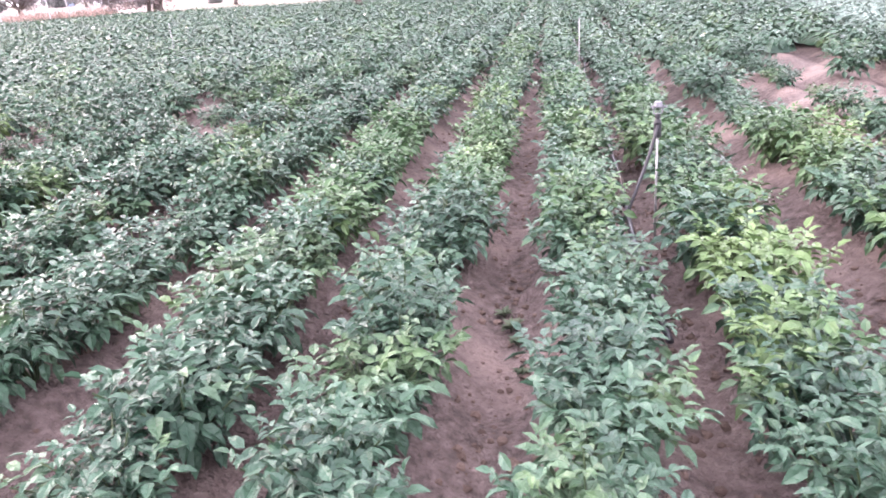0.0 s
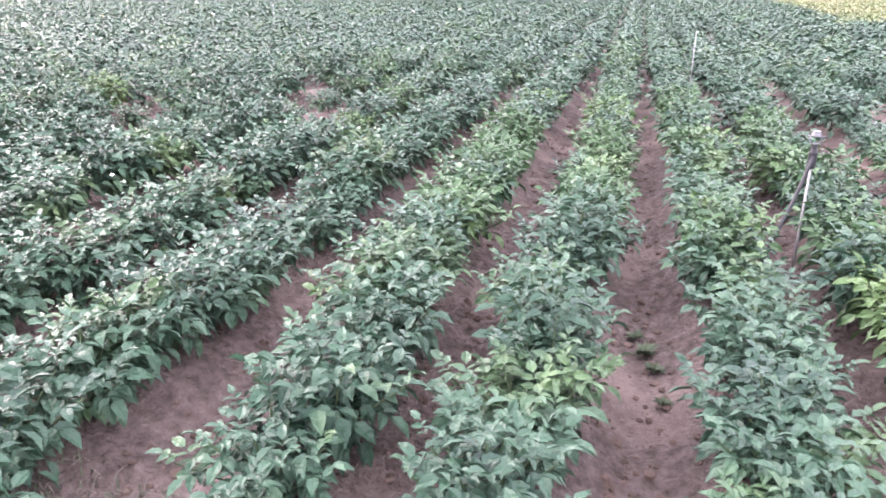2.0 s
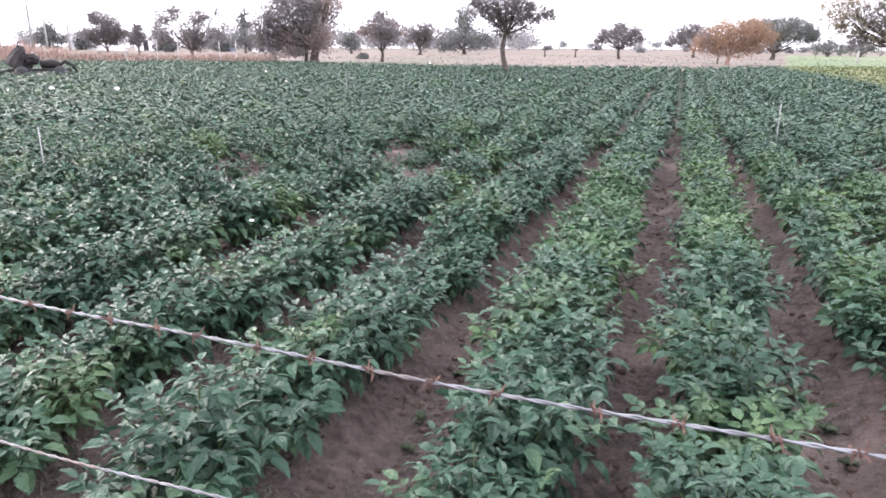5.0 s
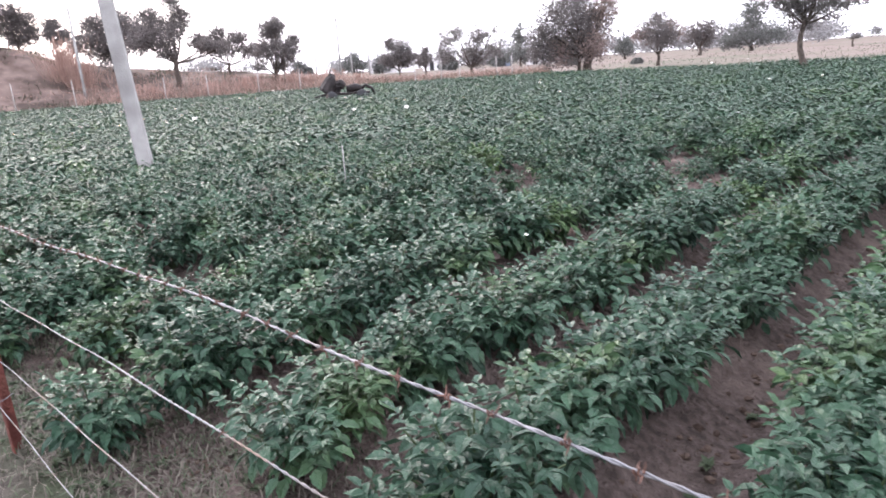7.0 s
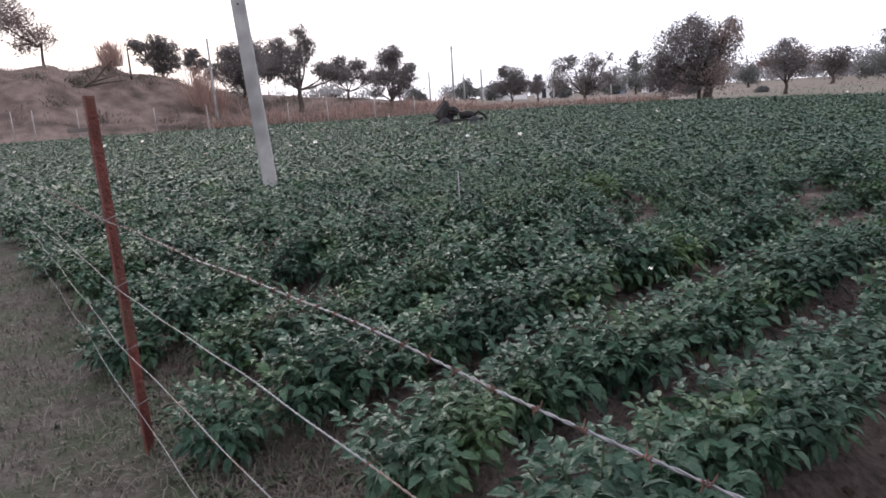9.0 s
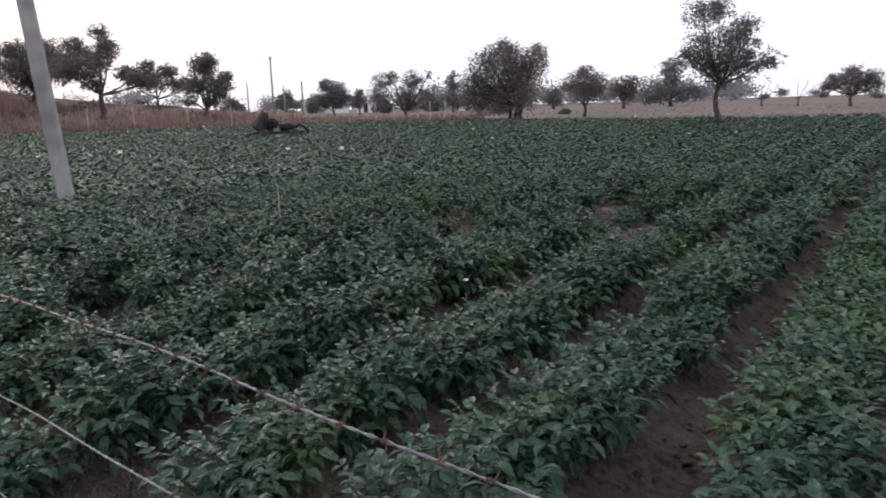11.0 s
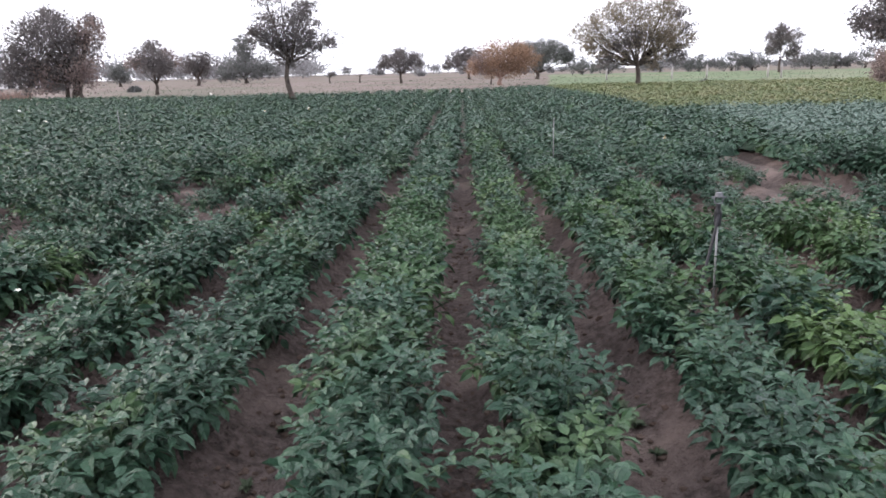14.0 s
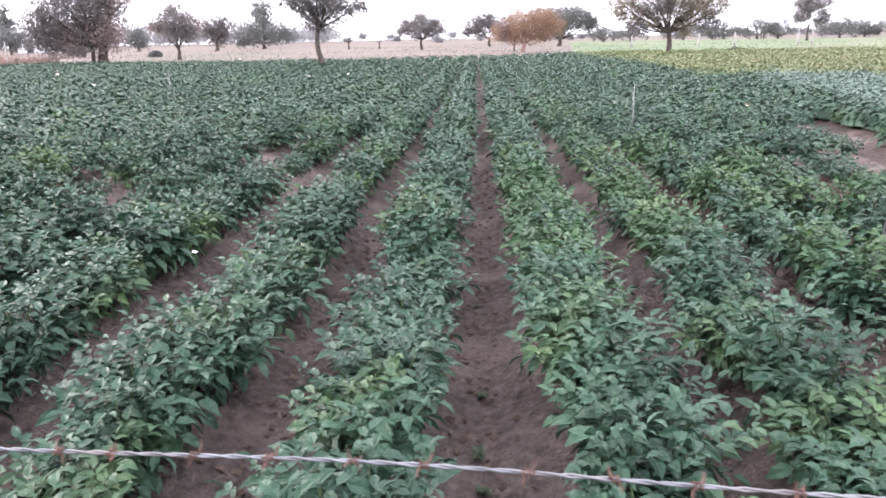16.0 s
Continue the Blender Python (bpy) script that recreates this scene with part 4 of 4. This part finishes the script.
for bearing, dist, s, seed in ((-50.0, 120, 12, 60), (-45.9, 130, 15, 61), (-43.6, 140, 14, 62), (-38.2, 120, 12, 63), (-34.2, 130, 14, 64), (-31.6, 140, 12, 65), (-29.4, 150, 14, 66)):
    tree("tree", "far hazy tree on the plain", bearing, dist, [(0, s * 1.5, s), (-s * 0.8, s * 0.8, s * 0.8), (s * 0.9, s * 0.9, s * 0.8), (0, s * 0.6, s * 0.8)], seed, (CROWN_GREEN,), trunk=0.04, leaves=600, leaf=0.36)
# leafless trees
for bearing, dist, s, seed in ((-8.6, 100, 24, 70), (-6.2, 96, 26, 71), (4.4, 70, 30, 72)):
    tree("tree", "small leafless tree with bare dark branches", bearing, dist, [(-s, s * 1.0, s * 0.5), (s, s * 1.2, s * 0.5), (0, s * 1.3, s * 0.5), (s * 0.5, s * 1.6, s * 0.4)], seed, trunk=0.035, fork=0.4, leaves=0)

# woods along the horizon
rg = np.random.default_rng(5)
Vw = []
for k in range(200):
    bearing, dist = rg.uniform(-62, 45) if k % 3 else rg.uniform(-34, -9), rg.uniform(170, 330)
    x, y = at_bearing(bearing, dist)
    z = float(ground_z(x, y))
    h = rg.uniform(1.5, 4.5) * (2.0 if bearing < -9 else 1.0)
    n = 270
    way = rg.normal(0, 1, (n, 3))
    way /= np.linalg.norm(way, axis=1)[:, None]
    P = np.array([x, y, z + 0.52 * h]) + way * np.array([h * rg.uniform(0.6, 1.3), h * 0.8, h * 0.5]) * rg.uniform(0.2, 1.0, (n, 1))
    P[:, 2] = np.maximum(P[:, 2], z)
    Vw.append(leaves_mesh(P, rg.normal(0, 1, (n, 3)), rg.uniform(0.45, 0.95, n), rg.uniform(-1.5, 1.5, n), SIMPLE).reshape(-1, 3))
Vw = np.concatenate(Vw)
# no haze in the air here; the pale foliage colour stands in for it
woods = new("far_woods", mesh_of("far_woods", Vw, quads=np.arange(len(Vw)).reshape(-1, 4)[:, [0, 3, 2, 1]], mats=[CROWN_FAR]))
tagged(woods, "grey-green scattered scrub woods along the horizon, pale with painted haze", "woods", kind="stuff")

# ---- bank: tall grass, dead branches, posts, poles ----
def tall_grass(bearing, dist, height, spreadx, mats, label, n=900):
    x, y = at_bearing(bearing, dist)
    t = thing("grass_clump", pose(x, y, float(ground_z(x, y)) - 0.05), label, "grass", "tall grass clumps")
    a, out = rng.uniform(0, 6.28, n), rng.uniform(0.0, 1.0, n)
    base = np.stack([np.cos(a), np.sin(a), 0 * a], -1) * (0.42 * spreadx * out)[:, None]
    L = height * (0.30 + 0.75 * rng.random(n) ** 1.3)
    way = np.stack([np.cos(a) * out * 0.30, np.sin(a) * out * 0.30, np.ones(n)], -1) + rng.normal(0, 0.09, (n, 3))
    side = np.stack([-np.sin(a), np.cos(a), 0 * a], -1) * 0.0085
    V = np.stack([base - side, base + side, base + way * L[:, None] * 0.6 + side, base + way * L[:, None] * 0.6 - side, base + way * L[:, None] + side * 2.2, base + way * L[:, None] - side * 2.2], 1).reshape(-1, 3)
    o = (np.arange(n) * 6)[:, None, None]
    part("blade_tuft", mesh_of("blade_tuft", V, quads=(o + np.array([[(0, 1, 2, 3), (3, 2, 4, 5)]])).reshape(-1, 4), mats=mats), t)


tall_grass(-72.6, 58, 1.7, 2.2, [GRASS_RED], "rust-red tall grass clump on the bank's crest")
tall_grass(-66.7, 53, 2.7, 3.4, [GRASS_RED], "tall pale-plumed grass clump on the bank", 650)
tall_grass(-65.9, 52, 1.8, 2.4, [GRASS_RED], "rust-red tall grass clump on the bank's slope")
for bearing, h in ((-62.5, 1.2), (-61.0, 1.0), (-57, 0.9), (-54.3, 1.0), (-50.8, 1.1), (-49.4, 0.9), (-47.6, 1.1), (-45.6, 0.9)):
    tall_grass(bearing, 48 + 0.3 * (bearing + 60), h, 3.0, [GRASS_RED, GRASS], "dry tan grass clump at the field's edge", 260)


def on_bank(n):
    b, r = rng.uniform(-86, -30, n), rng.uniform(44.5, 64, n)
    x, y = PLAN_X + r * np.sin(np.radians(b + NORTH)), PLAN_Y + r * np.cos(np.radians(b + NORTH))
    return np.stack([x, y, ground_z(x, y) - 0.03], -1)


blades(11000, on_bank, 0.32, 0.03, 0.9, [GRASS_RED, GRASS, GRASS_RED], "bank_grass", "dry tan and rust grass covering the sandy bank", "grass")


def beyond_field(n):
    b, r = rng.uniform(-30, 36, n), rng.uniform(48, 120, n)
    x, y = PLAN_X + r * np.sin(np.radians(b + NORTH)), PLAN_Y + r * np.cos(np.radians(b + NORTH))
    return np.stack([x, y, ground_z(x, y) - 0.03], -1)


def field_end(n):
    b, r = rng.uniform(-66, -30, n), 45.5 + 9 * rng.random(n) ** 1.5
    x, y = PLAN_X + r * np.sin(np.radians(b + NORTH)), PLAN_Y + r * np.cos(np.radians(b + NORTH))
    keep = grain(x, y, 0.22, 7) + 0.5 * grain(x, y, 0.7, 8) > rng.uniform(-0.9, 0.5, n)
    x, y = x[keep], y[keep]
    p = np.stack([x, y, ground_z(x, y) - 0.03], -1)
    return p[rng.integers(0, len(p), n)] + rng.normal(0, 1, (n, 3)) * (0.12, 0.12, 0)


blades(13000, field_end, 0.9, 0.024, 0.7, [GRASS_RED, GRASS_RED, GRASS], "edge_grass", "rusty and tan dry grass along the field's end", "grass")


def bank_spots(n):
    knots = on_bank(130)
    p = knots[rng.integers(0, 130, n)] + rng.normal(0, 1, (n, 3)) * np.array([0.4, 0.4, 0])
    p[:, 2] = ground_z(p[:, 0], p[:, 1]) - 0.03
    return p


blades(7000, bank_spots, 0.36, 0.045, 1.2, [BARK, GRASS_GREEN, BARK], "bank_scrub", "low dark dry scrub tufts scattered over the bank", "scrub")
blades(4500, beyond_field, 0.25, 0.035, 0.8, [GRASS, GRASS_GREEN], "plain_grass", "thin dry grass on the plain beyond the crop", "grass")

dead = thing("dead_branch", pose(*at_bearing(-74.6, 54), 0), "fallen leafless dark branch lying on the bank", "branch")
dx0, dy0 = at_bearing(-74.6, 54)
dz0 = float(ground_z(dx0, dy0))
for ends in ([(0, 0, 0.0), (0.8, 0.3, 0.5), (1.5, 0.5, 1.2), (2.1, 0.9, 1.7)], [(0.5, 0.2, 0.3), (1.3, 0.6, 0.5), (2.2, 0.9, 0.7)], [(0.3, 0.1, 0.1), (1.6, 0.7, 0.25), (2.8, 1.2, 0.35)], [(0.0, 0, 0), (-0.9, -0.3, 0.1), (-1.7, -0.5, -0.05)]):
    b = Build()
    b.tube([(e[0] * 0.4, e[0] * 0.9, e[2] + dz0) for e in ends], np.linspace(0.09, 0.03, len(ends)), 6)
    part("limb", b.done("limb", [BARK], True), dead)


def small_post(bearing, dist, height, mat, label, radius=0.045, lean=0.0, name="field_post", group="fence posts by the bank", cap=False):
    x, y = at_bearing(bearing, dist)
    p = thing(name, pose(x, y, float(ground_z(x, y)), 0, lean, 0), label, "post" if name == "field_post" else "pole", group)
    b = Build()
    b.tube([(0, 0, -0.3), (0, 0, height * 0.5), (0, 0, height)], [radius * 1.15, radius, radius * 0.8], 8)
    part("shaft", b.done("shaft", [mat], True), p)
    if cap:
        c = Build()
        c.box(-0.16, 0.16, -0.04, 0.04, height - 0.25, height - 0.17)
        part("crossarm", c.done("crossarm", [GREY_WOOD]), p)
    return p


for bearing, lean in ((-79.5, 2), (-78.2, 0), (-75.4, 1), (-70.2, -1), (-66.4, -3), (-60.3, 1), (-57.2, 0), (-53.4, 0), (-50.2, 1), (-41, 0), (-38.9, 1), (-37.4, 0), (-34.4, -1), (-33.2, 0)):
    small_post(bearing, 45.5, 1.75 if bearing < -64 else 1.55, PALE_POST, "pale whitewashed fence post at the field's edge", 0.032, lean)
for bearing, h in ((20.9, 1.4), (25.1, 1.3), (18.4, 1.3), (13.5, 1.2), (26.0, 1.4)):
    small_post(bearing, 80, h, PALE_POST, "pale post in the far green crop", 0.09, 0)
small_post(-65.7, 48, 5.6, CONCRETE, "thin grey utility pole at the bank's foot", 0.08, -1.5, "utility_pole", "utility poles")
small_post(-46.9, 58, 5.0, CONCRETE, "thin grey utility pole with a short crossarm", 0.08, 0, "utility_pole", "utility poles", True)
small_post(-44.6, 90, 4.1, CONCRETE, "thin grey utility pole far off", 0.12, 0, "utility_pole", "utility poles")
small_post(-48.8, 95, 4.0, CONCRETE, "thin grey utility pole far off", 0.10, 0, "utility_pole", "utility poles")
small_post(-46.0, 110, 4.4, CONCRETE, "thin grey utility pole far off", 0.10, 0, "utility_pole", "utility poles")
small_post(-51.3, 60, 4.0, CONCRETE, "thin grey utility pole far off", 0.07, 0, "utility_pole", "utility poles")
small_post(-71.4, 56, 1.9, BARK, "dark stump of a post on the bank", 0.075, 0)


# ---- pump set in the field ----
mx, my = at_bearing(-46.6, 28)
mz = float(ground_z(mx, my))
pump = thing("pump_set", pose(mx, my, mz - 0.08, 0, 0, 52.6) @ Matrix.Diagonal((0.95, 1.0, 1.18, 1)), "dark oily diesel pump set on a low cart in the crop", "pump")
b = Build()
b.box(-0.95, 0.95, -0.28, 0.28, 0.34, 0.42)
b.tube([(-0.95, 0, 0.38), (-1.35, 0, 0.30)], 0.035, 6)
part("chassis", b.done("chassis", [OILY_IRON]), pump)
b = Build()
b.tube([(-0.85, 0, 0.42), (-0.8, 0, 0.50), (-0.62, 0, 0.80), (-0.5, 0, 0.95), (-0.42, 0, 0.98)], [0.30, 0.32, 0.24, 0.16, 0.05], 9)
b.tube([(-0.45, 0.1, 0.45), (-0.35, 0.05, 0.66), (-0.2, 0, 0.70), (-0.05, 0, 0.62)], [0.2, 0.2, 0.17, 0.12], 8)
part("engine", b.done("engine", [OILY_IRON]), pump)
b = Build()
b.tube([(0.0, 0, 0.52), (0.35, 0, 0.56), (0.62, 0.02, 0.52)], [0.12, 0.14, 0.10], 9)
b.tube([(0.6, 0, 0.5), (0.8, 0, 0.62), (1.05, 0.05, 0.50), (1.2, 0.1, 0.25)], 0.055, 8)
part("pump", b.done("pump", [OILY_IRON], True), pump)
b = Build()
b.tube([(-0.62, 0.02, 0.9), (-0.62, 0.02, 1.12), (-0.55, 0.02, 1.16)], 0.03, 7)
part("exhaust", b.done("exhaust", [OILY_IRON], True), pump)
for x in (-0.62, 0.62):
    for y in (-0.33, 0.33):
        w = Build()
        w.tube([(x, y - 0.05, 0.24), (x, y - 0.03, 0.24), (x, y + 0.03, 0.24), (x, y + 0.05, 0.24)], [0.20, 0.25, 0.25, 0.20], 16)
        wheel = part("wheel", w.done("wheel", [BLACK_PLASTIC]), pump)
        hb = Build()
        hb.tube([(x, y - 0.056, 0.24), (x, y + 0.056, 0.24)], 0.09, 10)
        part("rim", hb.done("rim", [OILY_IRON]), wheel)


# ---- far buildings ----
def house(bearing, dist, w, d, h, wall, label, doors=2):
    x, y = at_bearing(bearing, dist)
    t = thing("house", pose(x, y, float(ground_z(x, y)), 0, 0, -bearing - NORTH), label, "house", "far houses")
    b = Build()
    b.box(-w / 2, w / 2, 0, d, -0.4, h)
    part("wall", b.done("wall", [wall]), t)
    b = Build()
    b.box(-w / 2 - 0.2, w / 2 + 0.2, -0.25, d + 0.2, h + 0.004, h + 0.16)
    part("roof", b.done("roof", [TIN]), t)
    for k in range(doors):
        b = Build()
        c = -w / 2 + (k + 0.6) * w / (doors + 0.2)
        b.box(c - 0.45, c + 0.45, -0.05, 0.05, 0.0 if k == 0 else 0.9, min(2.0, h - 0.3))
        part("door" if k == 0 else "window", b.done("opening", [DARK_GAP]), t)


house(-30.7, 128, 6.0, 4, 2.4, WHITEWASH, "small white flat-roofed house among far trees")
house(-29.3, 140, 4.0, 3, 2.0, TIN_BLUE, "small grey-blue shed among far trees", 1)
house(-33.9, 135, 3.0, 3, 2.0, TIN_BLUE, "small blue shed among far trees", 1)
house(-42.8, 140, 9.0, 4, 2.6, WHITEWASH, "low pale house behind far trees", 3)
house(-39.0, 150, 7.0, 4, 2.4, WHITEWASH, "low pale house behind far trees", 2)
